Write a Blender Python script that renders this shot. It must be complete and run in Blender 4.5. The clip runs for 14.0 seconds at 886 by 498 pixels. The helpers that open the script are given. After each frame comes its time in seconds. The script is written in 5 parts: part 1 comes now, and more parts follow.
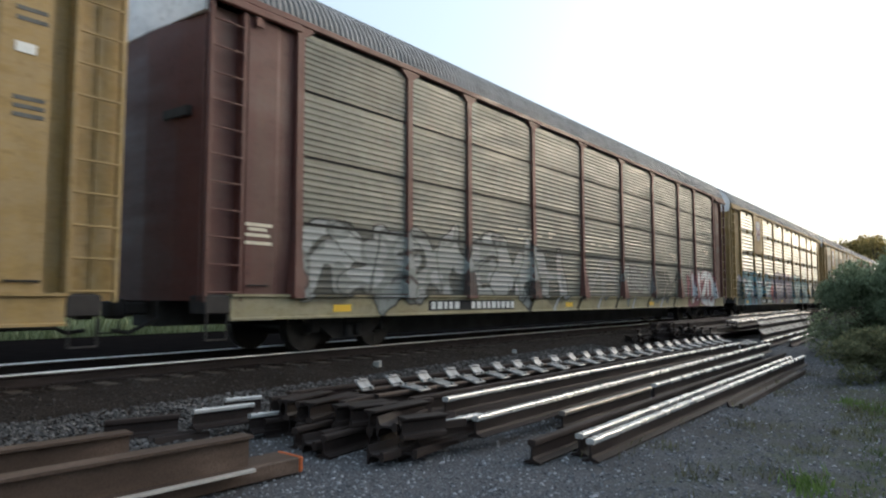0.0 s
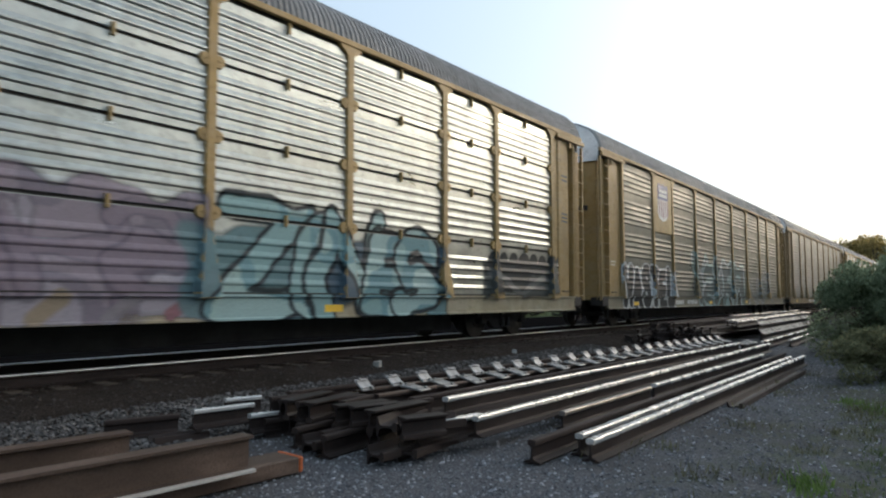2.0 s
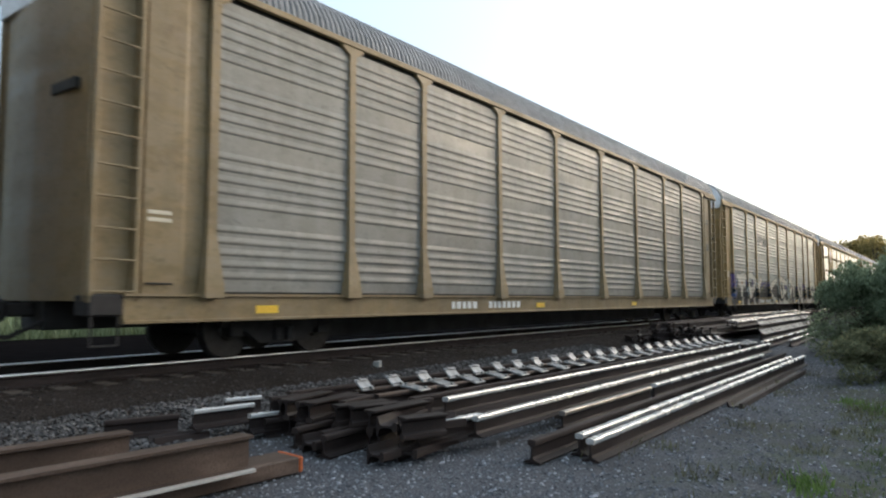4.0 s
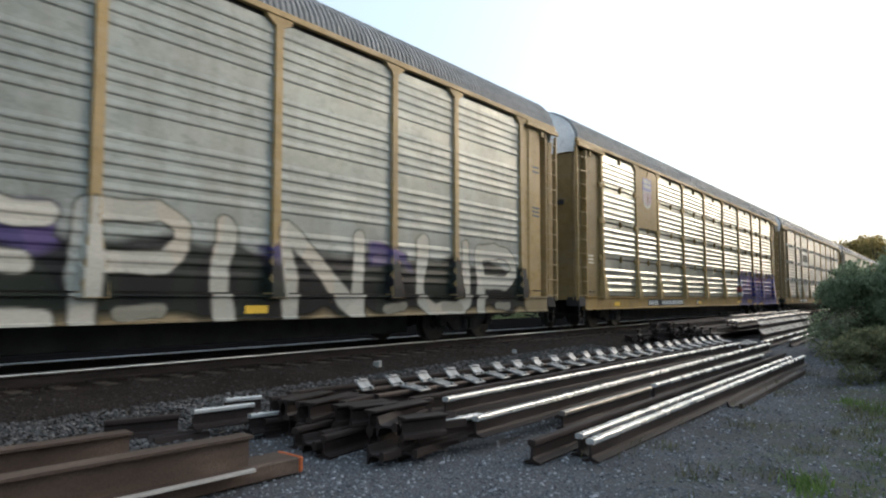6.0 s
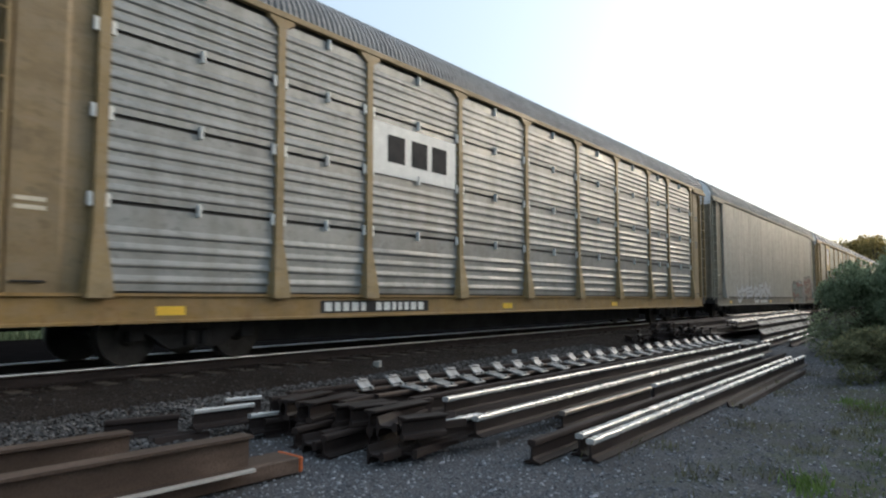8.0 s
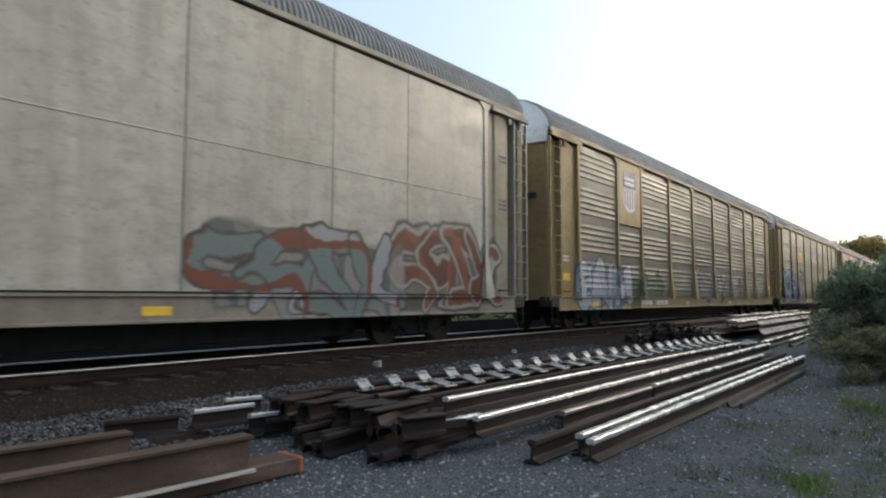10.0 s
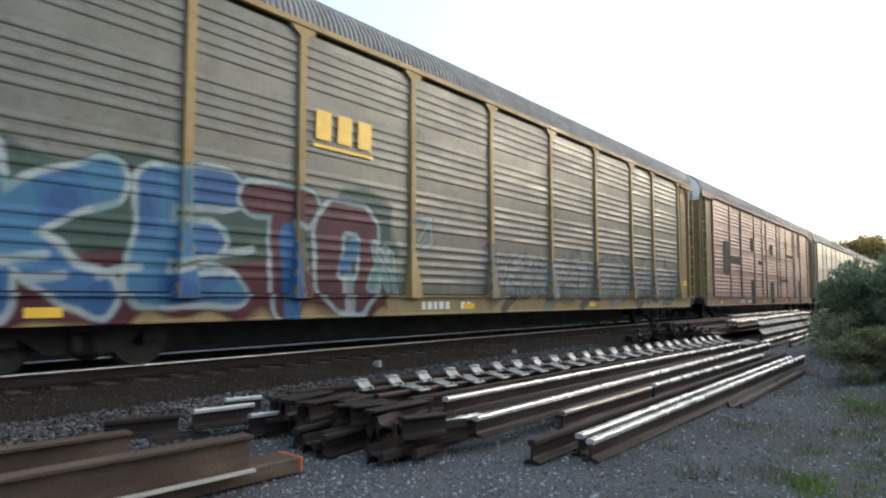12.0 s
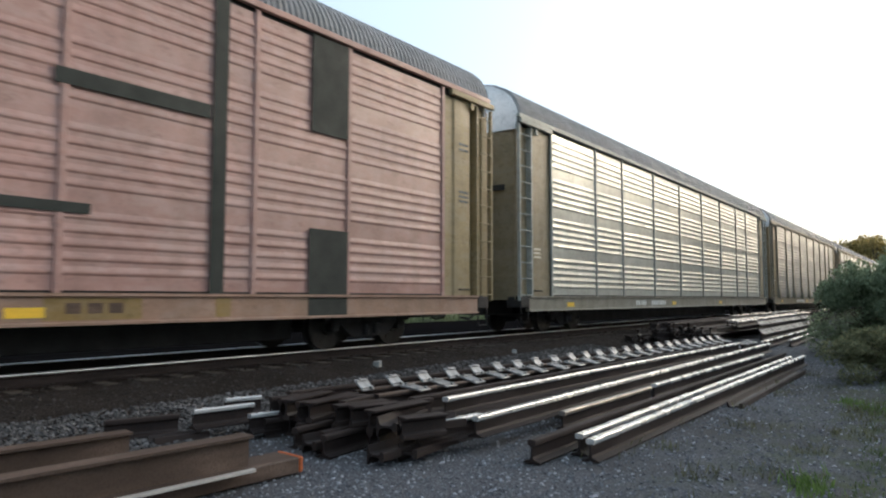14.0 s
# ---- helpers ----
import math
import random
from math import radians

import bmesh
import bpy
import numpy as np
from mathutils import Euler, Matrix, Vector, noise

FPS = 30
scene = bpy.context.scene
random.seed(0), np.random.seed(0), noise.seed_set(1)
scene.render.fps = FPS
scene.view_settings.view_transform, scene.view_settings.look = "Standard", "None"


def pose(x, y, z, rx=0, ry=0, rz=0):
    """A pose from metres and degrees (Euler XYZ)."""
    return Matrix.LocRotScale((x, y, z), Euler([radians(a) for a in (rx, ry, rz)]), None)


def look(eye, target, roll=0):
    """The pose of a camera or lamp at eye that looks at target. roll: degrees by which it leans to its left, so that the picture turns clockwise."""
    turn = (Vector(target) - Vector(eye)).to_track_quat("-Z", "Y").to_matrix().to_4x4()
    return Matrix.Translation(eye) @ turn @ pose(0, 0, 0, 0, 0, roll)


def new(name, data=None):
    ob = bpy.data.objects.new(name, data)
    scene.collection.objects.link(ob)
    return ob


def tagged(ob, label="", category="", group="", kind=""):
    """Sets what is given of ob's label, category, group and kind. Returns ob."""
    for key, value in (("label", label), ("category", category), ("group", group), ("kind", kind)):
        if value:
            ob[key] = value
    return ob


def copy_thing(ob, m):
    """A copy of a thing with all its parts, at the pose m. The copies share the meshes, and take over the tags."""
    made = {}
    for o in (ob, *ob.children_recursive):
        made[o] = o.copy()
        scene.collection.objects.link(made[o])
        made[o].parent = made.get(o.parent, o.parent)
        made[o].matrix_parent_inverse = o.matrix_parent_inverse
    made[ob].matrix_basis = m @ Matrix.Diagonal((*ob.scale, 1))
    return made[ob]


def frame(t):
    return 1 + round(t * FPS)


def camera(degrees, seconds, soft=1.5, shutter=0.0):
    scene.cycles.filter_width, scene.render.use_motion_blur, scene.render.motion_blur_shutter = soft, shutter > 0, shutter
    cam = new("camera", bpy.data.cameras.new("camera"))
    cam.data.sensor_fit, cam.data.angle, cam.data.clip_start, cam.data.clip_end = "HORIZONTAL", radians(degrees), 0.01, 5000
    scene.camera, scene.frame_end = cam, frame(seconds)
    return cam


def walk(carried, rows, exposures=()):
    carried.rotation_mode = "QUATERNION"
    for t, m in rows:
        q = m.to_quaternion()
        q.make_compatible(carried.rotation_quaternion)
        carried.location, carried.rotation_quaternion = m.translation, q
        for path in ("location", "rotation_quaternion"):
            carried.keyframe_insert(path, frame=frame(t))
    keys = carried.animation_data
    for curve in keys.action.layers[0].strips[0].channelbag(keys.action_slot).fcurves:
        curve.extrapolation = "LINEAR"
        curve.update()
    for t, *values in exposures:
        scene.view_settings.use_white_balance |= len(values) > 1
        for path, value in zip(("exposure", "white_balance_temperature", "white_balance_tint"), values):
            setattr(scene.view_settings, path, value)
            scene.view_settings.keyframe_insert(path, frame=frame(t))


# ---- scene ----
cam = camera(66.3, 14.0, soft=2.1, shutter=0.09)
EYE = Vector((0, 0, 1.35))
VIEW = Matrix.Translation(EYE) @ pose(0, 0, 0, 94.11, 0, 36.98) @ pose(0, 0, 0, 0, 0, 0.1)
walk(cam, [(0.0, VIEW), (14.0, VIEW)], exposures=[(t, 0.82 + d, 5680, 10.5) for t, d in ((0.0, 0.0), (0.5, 0.18), (1.0, 0.24), (1.5, 0.08), (2.0, -0.18), (2.5, -0.22), (3.0, -0.02), (5.5, 0.24), (6.5, -0.15), (7.5, -0.25), (8.0, -0.12), (10.5, -0.1), (11.0, 0.1), (12.0, 0.27), (12.5, 0.24), (13.5, 0.19), (14.0, 0.08))])

# ---- light ----
SUN_AZ, SUN_EL = 24.0, 13.0
world = bpy.data.worlds.new("world")
scene.world = world
world.use_nodes = True
wn = world.node_tree.nodes
sky = wn.new("ShaderNodeTexSky")
sky.sky_type, sky.sun_disc = "NISHITA", False
sky.sun_elevation, sky.sun_rotation = radians(SUN_EL), radians(SUN_AZ)
sky.air_density, sky.dust_density, sky.ozone_density = 0.7, 9.0, 0.5
# thin bright haze over the clear sky
haze = wn.new("ShaderNodeMix")
haze.data_type, haze.blend_type = "RGBA", "ADD"
haze.inputs[0].default_value = 1.0
haze.inputs[7].default_value = (2.85, 3.32, 3.22, 1)
world.node_tree.links.new(sky.outputs[0], haze.inputs[6])
world.node_tree.links.new(haze.outputs[2], wn["Background"].inputs[0])
wn["Background"].inputs[1].default_value = 0.106
sun = new("sun", bpy.data.lights.new("sun", "SUN"))
sun.data.energy, sun.data.angle, sun.data.color = 0.8, radians(10), (1.0, 0.78, 0.52)
az, el = radians(SUN_AZ), radians(SUN_EL)
to_sun = Vector((math.sin(az) * math.cos(el), math.cos(az) * math.cos(el), math.sin(el)))
sun.matrix_world = look(to_sun * 50, (0, 0, 0))


# ---- materials ----
class Nodes:
    """Small helper to wire a principled material."""

    def __init__(self, name, rough=0.6, metal=0.0):
        self.m = bpy.data.materials.new(name)
        self.m.use_nodes = True
        self.t = self.m.node_tree
        self.b = self.t.nodes["Principled BSDF"]
        self.b.inputs["Roughness"].default_value = rough
        self.b.inputs["Metallic"].default_value = metal
        self.co = self.t.nodes.new("ShaderNodeTexCoord").outputs["Object"]

    def put(self, sock, v):
        if hasattr(v, "is_linked"):
            self.t.links.new(v, sock)
        elif isinstance(v, (tuple, list)) and len(v) == 3 and sock.type == "RGBA":
            sock.default_value = (*v, 1)
        else:
            sock.default_value = v

    def noise(self, scale, detail=4, stretch=None, rough=0.55, seed=0.0):
        n = self.t.nodes.new("ShaderNodeTexNoise")
        n.inputs["Scale"].default_value, n.inputs["Detail"].default_value = scale, detail
        n.inputs["Roughness"].default_value = rough
        co = self.co
        if stretch or seed:
            mp = self.t.nodes.new("ShaderNodeMapping")
            mp.inputs["Scale"].default_value = stretch or (1, 1, 1)
            mp.inputs["Location"].default_value = (seed, seed * 1.7, seed * 0.6)
            self.t.links.new(co, mp.inputs[0])
            co = mp.outputs[0]
        self.t.links.new(co, n.inputs["Vector"])
        return n.outputs["Fac"]

    def ramp(self, fac, stops, mode="LINEAR"):
        r = self.t.nodes.new("ShaderNodeValToRGB")
        r.color_ramp.interpolation = mode
        while len(r.color_ramp.elements) < len(stops):
            r.color_ramp.elements.new(0.5)
        for e, (p, c) in zip(r.color_ramp.elements, stops):
            e.position = p
            e.color = (*c, 1) if isinstance(c, tuple) else (c, c, c, 1)
        self.t.links.new(fac, r.inputs[0])
        return r.outputs[0]

    def mix(self, fac, a, b, mode="MIX"):
        n = self.t.nodes.new("ShaderNodeMix")
        n.data_type, n.blend_type = "RGBA", mode
        self.put(n.inputs[0], fac), self.put(n.inputs[6], a), self.put(n.inputs[7], b)
        return n.outputs[2]

    def math(self, op, a, b=0.0, clamp=False):
        n = self.t.nodes.new("ShaderNodeMath")
        n.operation, n.use_clamp = op, clamp
        self.put(n.inputs[0], a), self.put(n.inputs[1], b)
        return n.outputs[0]

    def axis(self, i):
        s = self.t.nodes.new("ShaderNodeSeparateXYZ")
        self.t.links.new(self.co, s.inputs[0])
        return s.outputs[i]

    def piece(self):
        return self.t.nodes.new("ShaderNodeObjectInfo").outputs["Random"]

    def island(self):
        return self.t.nodes.new("ShaderNodeNewGeometry").outputs["Random Per Island"]

    def colour(self, v):
        self.put(self.b.inputs["Base Color"], v)
        return self

    def rough(self, v):
        self.put(self.b.inputs["Roughness"], v)
        return self

    def bump(self, h, strength=0.3, dist=0.01):
        n = self.t.nodes.new("ShaderNodeBump")
        n.inputs["Strength"].default_value, n.inputs["Distance"].default_value = strength, dist
        self.t.links.new(h, n.inputs["Height"])
        self.t.links.new(n.outputs[0], self.b.inputs["Normal"])
        return self


def shade(c, k):
    return tuple(min(1.0, v * k) for v in c)


def plain(name, c, rough=0.6, metal=0.0, scale=6.0, vary=0.3, bump=0.15):
    n = Nodes(name, rough, metal)
    a = n.noise(scale, 5)
    b = n.noise(scale * 9, 3)
    base = n.ramp(a, [(0.3, shade(c, 1 - vary)), (0.7, shade(c, 1 + vary))])
    n.colour(n.mix(0.35, base, n.ramp(b, [(0.3, shade(c, 0.6)), (0.7, shade(c, 1.3))])))
    n.rough(n.ramp(a, [(0.2, min(1, rough + 0.12)), (0.8, max(0.05, rough - 0.1))]))
    return n.bump(b, bump, 0.01).m


def carside(name, c, dirt=(0.10, 0.085, 0.06), dirtiness=0.5, rough=0.5, metal=0.0, seed=0.0, rust=0.0):
    """Weathered car paint or galvanised sheet, in the car's own space."""
    c = shade(c, 0.72)
    n = Nodes(name, rough, metal)
    streak = n.noise(1.0, 6, (0.5, 2.6, 0.4), 0.6, seed)
    band = n.noise(1.0, 5, (0.5, 0.9, 3.2), 0.65, seed + 31)
    cloud = n.noise(0.8, 5, None, 0.6, seed + 3)
    grit = n.noise(22, 3)
    col = n.ramp(cloud, [(0.3, shade(c, 0.72)), (0.7, shade(c, 1.22))])
    col = n.mix(n.math("MULTIPLY", n.ramp(band, [(0.5, 0.0), (0.62, 1.0)]), 0.55), col, tuple(0.55 * v + 0.9 * sum(c) / 3 for v in c))
    col = n.mix(n.math("MULTIPLY", n.ramp(band, [(0.34, 1.0), (0.47, 0.0)]), 0.5), col, shade(c, 0.55))
    blotch = n.noise(3.2, 7, (1, 0.8, 1.3), 0.7, seed + 13)
    col = n.mix(n.math("MULTIPLY", n.ramp(blotch, [(0.47, 0.0), (0.6, 1.0)]), 0.5), col, tuple(0.65 * v + 0.65 * sum(c) / 3 for v in c))
    col = n.mix(n.math("MULTIPLY", n.ramp(blotch, [(0.36, 1.0), (0.48, 0.0)]), 0.6), col, shade(c, 0.48))
    spots = n.noise(7.0, 3, (1, 0.7, 1.5), 0.5, seed + 21)
    col = n.mix(n.math("MULTIPLY", n.ramp(spots, [(0.61, 0.0), (0.68, 1.0)]), 0.55), col, shade(c, 0.35))
    col = n.mix(n.math("MULTIPLY", n.ramp(streak, [(0.42, 0.0), (0.72, 1.0)]), dirtiness), col, dirt)
    if rust:
        col = n.mix(n.math("MULTIPLY", n.ramp(n.noise(2.2, 8, (1, 1, 0.6), 0.7, seed + 9), [(0.55, 0.0), (0.7, 1.0)]), rust), col, (0.13, 0.05, 0.025))
    col = n.mix(0.25, col, n.ramp(grit, [(0.3, shade(c, 0.55)), (0.7, shade(c, 1.25))]))
    col = n.mix(0.3, col, n.mix(n.piece(), shade(c, 0.75), shade(c, 1.15)))
    n.colour(col)
    n.rough(n.ramp(band, [(0.3, max(0.1, rough - 0.08)), (0.75, min(1, rough + 0.25))]))
    wave = n.noise(2.6, 3, (1, 1, 1.4), 0.5, seed + 1)
    return n.bump(n.math("ADD", n.math("MULTIPLY", wave, 6.0), grit), 0.10, 0.006).m


def spray_mat(name):
    """Spray paint whose colour and cover lie on the mesh as drawn; chipped and dusty."""
    n = Nodes(name, 0.45)
    n.b.inputs["Specular IOR Level"].default_value = 0.16
    at = n.t.nodes.new("ShaderNodeAttribute")
    at.attribute_name = "paint"
    grit, chips = n.noise(26, 4), n.noise(5.0, 8, (1, 0.8, 1.4), 0.72, 3.0)
    dust = n.noise(1.1, 5, (0.5, 2.0, 0.6), 0.6, 8.0)
    worn = n.mix(1.0, at.outputs["Color"], (0.8, 0.8, 0.82), "MULTIPLY")
    col = n.mix(n.math("MULTIPLY", n.ramp(dust, [(0.5, 0.0), (0.8, 1.0)]), 0.1), worn, (0.11, 0.10, 0.09))
    col = n.mix(n.ramp(grit, [(0.3, 0.2), (0.6, 0.0)]), col, (0.035, 0.033, 0.03))
    n.colour(col)
    cover = n.math("MULTIPLY", at.outputs["Alpha"], n.ramp(chips, [(0.3, 0.5), (0.38, 1.0)]))
    n.put(n.b.inputs["Alpha"], cover)
    return n.bump(grit, 0.12, 0.004).m


def bed(name):
    n = Nodes(name, 0.95)
    n.b.inputs["Specular IOR Level"].default_value = 0.03
    big, fine = n.noise(1.2, 6), n.noise(45, 4)
    col = n.ramp(fine, [(0.3, (0.014, 0.011, 0.010)), (0.55, (0.038, 0.031, 0.027)), (0.75, (0.085, 0.072, 0.063))])
    n.colour(n.mix(n.ramp(big, [(0.4, 0.0), (0.65, 0.7)]), col, (0.02, 0.016, 0.0135)))
    return n.bump(n.math("ADD", fine, big), 0.8, 0.04).m


def earth(name):
    n = Nodes(name, 0.95)
    n.b.inputs["Specular IOR Level"].default_value = 0.03
    big, mid, fine = n.noise(0.35, 5), n.noise(3.0, 5), n.noise(60, 4)
    col = n.ramp(fine, [(0.3, (0.042, 0.042, 0.045)), (0.5, (0.098, 0.097, 0.104)), (0.72, (0.23, 0.23, 0.24))])
    col = n.mix(n.ramp(big, [(0.42, 0.0), (0.6, 0.75)]), col, (0.066, 0.059, 0.052))
    y = n.axis(0)
    green = n.math("MULTIPLY", n.ramp(mid, [(0.4, 0.0), (0.6, 1.0)]), n.math("MULTIPLY", n.math("ADD", y, 2.2), 0.4, True), True)
    far = n.math("GREATER_THAN", n.math("ABSOLUTE", n.math("ADD", y, 6.0)), 12.0)
    col = n.mix(n.math("MAXIMUM", green, far), col, n.ramp(n.noise(1.2, 6), [(0.3, (0.03, 0.045, 0.016)), (0.7, (0.10, 0.11, 0.045))]))
    n.colour(col)
    return n.bump(n.math("ADD", fine, mid), 0.7, 0.03).m


def stone_mat(name, lo, hi):
    n = Nodes(name, 0.9)
    n.b.inputs["Specular IOR Level"].default_value = 0.15
    r = n.island()
    col = n.ramp(r, [(0.0, lo), (0.6, shade(lo, 2.0)), (0.88, hi), (1.0, shade(hi, 1.5))])
    n.colour(n.mix(0.5, col, n.ramp(n.noise(40, 3), [(0.3, shade(lo, 0.7)), (0.7, hi)])))
    return n.bump(n.noise(90, 3), 0.4, 0.004).m


def leaf_mat(name, lo, hi, through_light=0.45):
    n = Nodes(name, 0.85)
    n.b.inputs["Specular IOR Level"].default_value = 0.15
    n.colour(n.ramp(n.island(), [(0.0, lo), (0.7, hi), (1.0, shade(hi, 1.3))]))
    thin = n.t.nodes.new("ShaderNodeBsdfTranslucent")
    n.t.links.new(n.b.inputs["Base Color"].links[0].from_socket, thin.inputs["Color"])
    both = n.t.nodes.new("ShaderNodeMixShader")
    both.inputs[0].default_value = through_light
    n.t.links.new(n.b.outputs[0], both.inputs[1])
    n.t.links.new(thin.outputs[0], both.inputs[2])
    n.t.links.new(both.outputs[0], n.t.nodes["Material Output"].inputs[0])
    return n.m


def rusty(name, c=(0.022, 0.0165, 0.0155), rough=0.6):
    n = Nodes(name, rough, 0.0)
    n.b.inputs["Specular IOR Level"].default_value = 0.2
    a, b = n.noise(5, 6, (1, 0.25, 1)), n.noise(70, 4)
    col = n.ramp(a, [(0.3, shade(c, 0.6)), (0.55, c), (0.75, shade(c, 1.9))])
    n.colour(n.mix(n.math("MULTIPLY", n.ramp(b, [(0.45, 0.0), (0.7, 1.0)]), 0.5), col, (0.045, 0.027, 0.02)))
    return n.bump(b, 0.35, 0.004).m


M_GROUND = earth("gravel_earth")
M_STONE = stone_mat("crushed_stone", (0.044, 0.044, 0.05), (0.38, 0.38, 0.40))
M_BALLAST = stone_mat("ballast_stone", (0.026, 0.024, 0.023), (0.16, 0.15, 0.145))
M_RUST = rusty("rusty_steel")
M_RUSTLIGHT = rusty("brown_rusty_steel", (0.095, 0.066, 0.05), 0.6)
M_DULLHEAD = rusty("dull_rusty_head", (0.035, 0.026, 0.023), 0.8)
M_HEAD = plain("polished_railhead", (0.74, 0.72, 0.70), 0.26, 0.6, 3.0, 0.12, 0.03)
M_TRACKHEAD = plain("running_surface", (0.85, 0.84, 0.82), 0.4, 0.75, 3.0, 0.08, 0.03)
M_FLANGEGLINT = plain("worn_flange_glint", (0.5, 0.46, 0.42), 0.4, 0.2, 4.0, 0.3, 0.1)
M_WORN = plain("worn_steel", (0.36, 0.33, 0.3), 0.38, 0.9, 4.0, 0.3, 0.1)
M_PLATE = plain("tie_plate_steel", (0.27, 0.265, 0.26), 0.48, 0.7, 9.0, 0.4, 0.25)
M_TIE = plain("creosoted_timber", (0.055, 0.042, 0.032), 0.9, 0.0, 3.0, 0.4, 0.5)
M_DARK = plain("black_underframe_and_shade", (0.027, 0.025, 0.024), 0.75, 0.0, 3.0, 0.4, 0.2)
M_TRUCK = plain("grimy_cast_steel", (0.017, 0.014, 0.013), 0.7, 0.0, 5.0, 0.5, 0.3)
M_TREAD = plain("wheel_steel", (0.045, 0.04, 0.036), 0.45, 0.6, 5.0, 0.3, 0.1)
M_ROOF = carside("galvanised_roof", (0.36, 0.36, 0.37), dirtiness=0.35, rough=0.6, metal=0.25)
M_ORANGE = plain("orange_paint", (0.42, 0.10, 0.025), 0.7, 0.0, 10.0, 0.3, 0.2)
M_BARK = plain("grey_brown_bark", (0.075, 0.058, 0.043), 0.9, 0.0, 8.0, 0.5, 0.6)
M_BUSH = leaf_mat("dark_green_leaf", (0.13, 0.165, 0.10), (0.25, 0.30, 0.19), 0.6)
M_MOUND = leaf_mat("brownish_green_leaf", (0.09, 0.10, 0.055), (0.19, 0.195, 0.11), 0.6)
M_FRESH = leaf_mat("fresh_green_blade", (0.06, 0.105, 0.022), (0.14, 0.21, 0.06))
M_TREE = leaf_mat("olive_leaf", (0.12, 0.10, 0.035), (0.26, 0.21, 0.085), 0.7)
M_GRASS = leaf_mat("grass_blade", (0.03, 0.05, 0.014), (0.10, 0.14, 0.045))
M_PALEGRASS = leaf_mat("pale_grass_blade", (0.12, 0.15, 0.07), (0.26, 0.3, 0.18))
M_STRAW = leaf_mat("dry_grass_blade", (0.05, 0.055, 0.03), (0.14, 0.14, 0.085))
M_WHITE = plain("white_paint", (0.72, 0.72, 0.7), 0.55, 0.0, 5.0, 0.12, 0.05)
M_BLACKP = plain("black_paint", (0.015, 0.015, 0.017), 0.85, 0.0, 5.0, 0.3, 0.05)
M_BLUE = plain("blue_paint", (0.10, 0.11, 0.25), 0.5, 0.0, 5.0, 0.2, 0.05)
M_RED = plain("red_paint", (0.27, 0.10, 0.14), 0.5, 0.0, 5.0, 0.2, 0.05)
M_CREAM = plain("cream_spray_paint", (0.62, 0.56, 0.44), 0.6, 0.0, 3.0, 0.15, 0.05)
M_GREENBLK = plain("dark_green_overpaint", (0.022, 0.026, 0.022), 0.8, 0.0, 3.0, 0.2, 0.05)
M_SAFETY = plain("yellow_reflective_tape", (0.75, 0.47, 0.03), 0.4, 0.0, 5.0, 0.15, 0.05)


# ---- mesh helpers ----
def box(bm, x0, x1, y0, y1, z0, z1, bev=0.0):
    g = bmesh.ops.create_cube(bm, size=1.0)
    bmesh.ops.scale(bm, vec=(x1 - x0, y1 - y0, z1 - z0), verts=g["verts"])
    bmesh.ops.translate(bm, vec=((x0 + x1) / 2, (y0 + y1) / 2, (z0 + z1) / 2), verts=g["verts"])
    if bev:
        es = list({e for v in g["verts"] for e in v.link_edges})
        bmesh.ops.bevel(bm, geom=es, offset=bev, segments=1, affect="EDGES")
    return g["verts"]


def tube(bm, a, b, r0, r1=None, seg=8):
    a, b = Vector(a), Vector(b)
    g = bmesh.ops.create_cone(bm, cap_ends=True, segments=seg, radius1=r0, radius2=r0 if r1 is None else r1, depth=(b - a).length)
    q = (b - a).to_track_quat("Z", "Y").to_matrix().to_4x4()
    bmesh.ops.transform(bm, matrix=Matrix.Translation((a + b) / 2) @ q, verts=g["verts"])
    return g["verts"]


def sweep(bm, prof, y0, y1, closed=True, mats=None):
    """A cross-section of (x, z) pairs drawn out along y."""
    a = [bm.verts.new((x, y0, z)) for x, z in prof]
    b = [bm.verts.new((x, y1, z)) for x, z in prof]
    n = len(prof)
    for i in range(n if closed else n - 1):
        f = bm.faces.new((a[i], a[(i + 1) % n], b[(i + 1) % n], b[i]))
        if mats:
            f.material_index = mats[i]
    if closed:
        bm.faces.new(a[::-1]), bm.faces.new(b)


def mesh_of(bm, name, mats=(), smooth=False):
    bmesh.ops.recalc_face_normals(bm, faces=bm.faces)
    me = bpy.data.meshes.new(name)
    bm.to_mesh(me)
    bm.free()
    for m in mats:
        me.materials.append(m)
    if smooth:
        for p in me.polygons:
            p.use_smooth = True
    return me


def raw_mesh(name, verts, faces, mats):
    me = bpy.data.meshes.new(name)
    me.from_pydata(verts, [], faces)
    for m in mats:
        me.materials.append(m)
    return me


def under(name, me, parent, material=None, label="", m=None):
    """Links a shared mesh as one part; the material may differ from car to car."""
    ob = new(name, me)
    ob.parent = parent
    if m is not None:
        ob.matrix_local = m
    if material is not None:
        ob.material_slots[0].link = "OBJECT"
        ob.material_slots[0].material = material
    return tagged(ob, label)


def part(name, bm, material, parent, label=""):
    return under(name, mesh_of(bm, name, [material]), parent, None, label)


def thing(name, label, category, group="", kind="", m=None):
    ob = new(name)
    ob.empty_display_size = 0.2
    if m is not None:
        ob.matrix_world = m
    return tagged(ob, label, category, group, kind)


# ---- ground and track ----
RAIL_TOP = 0.41
TRACK_X = -9.96
GAUGE = 0.75


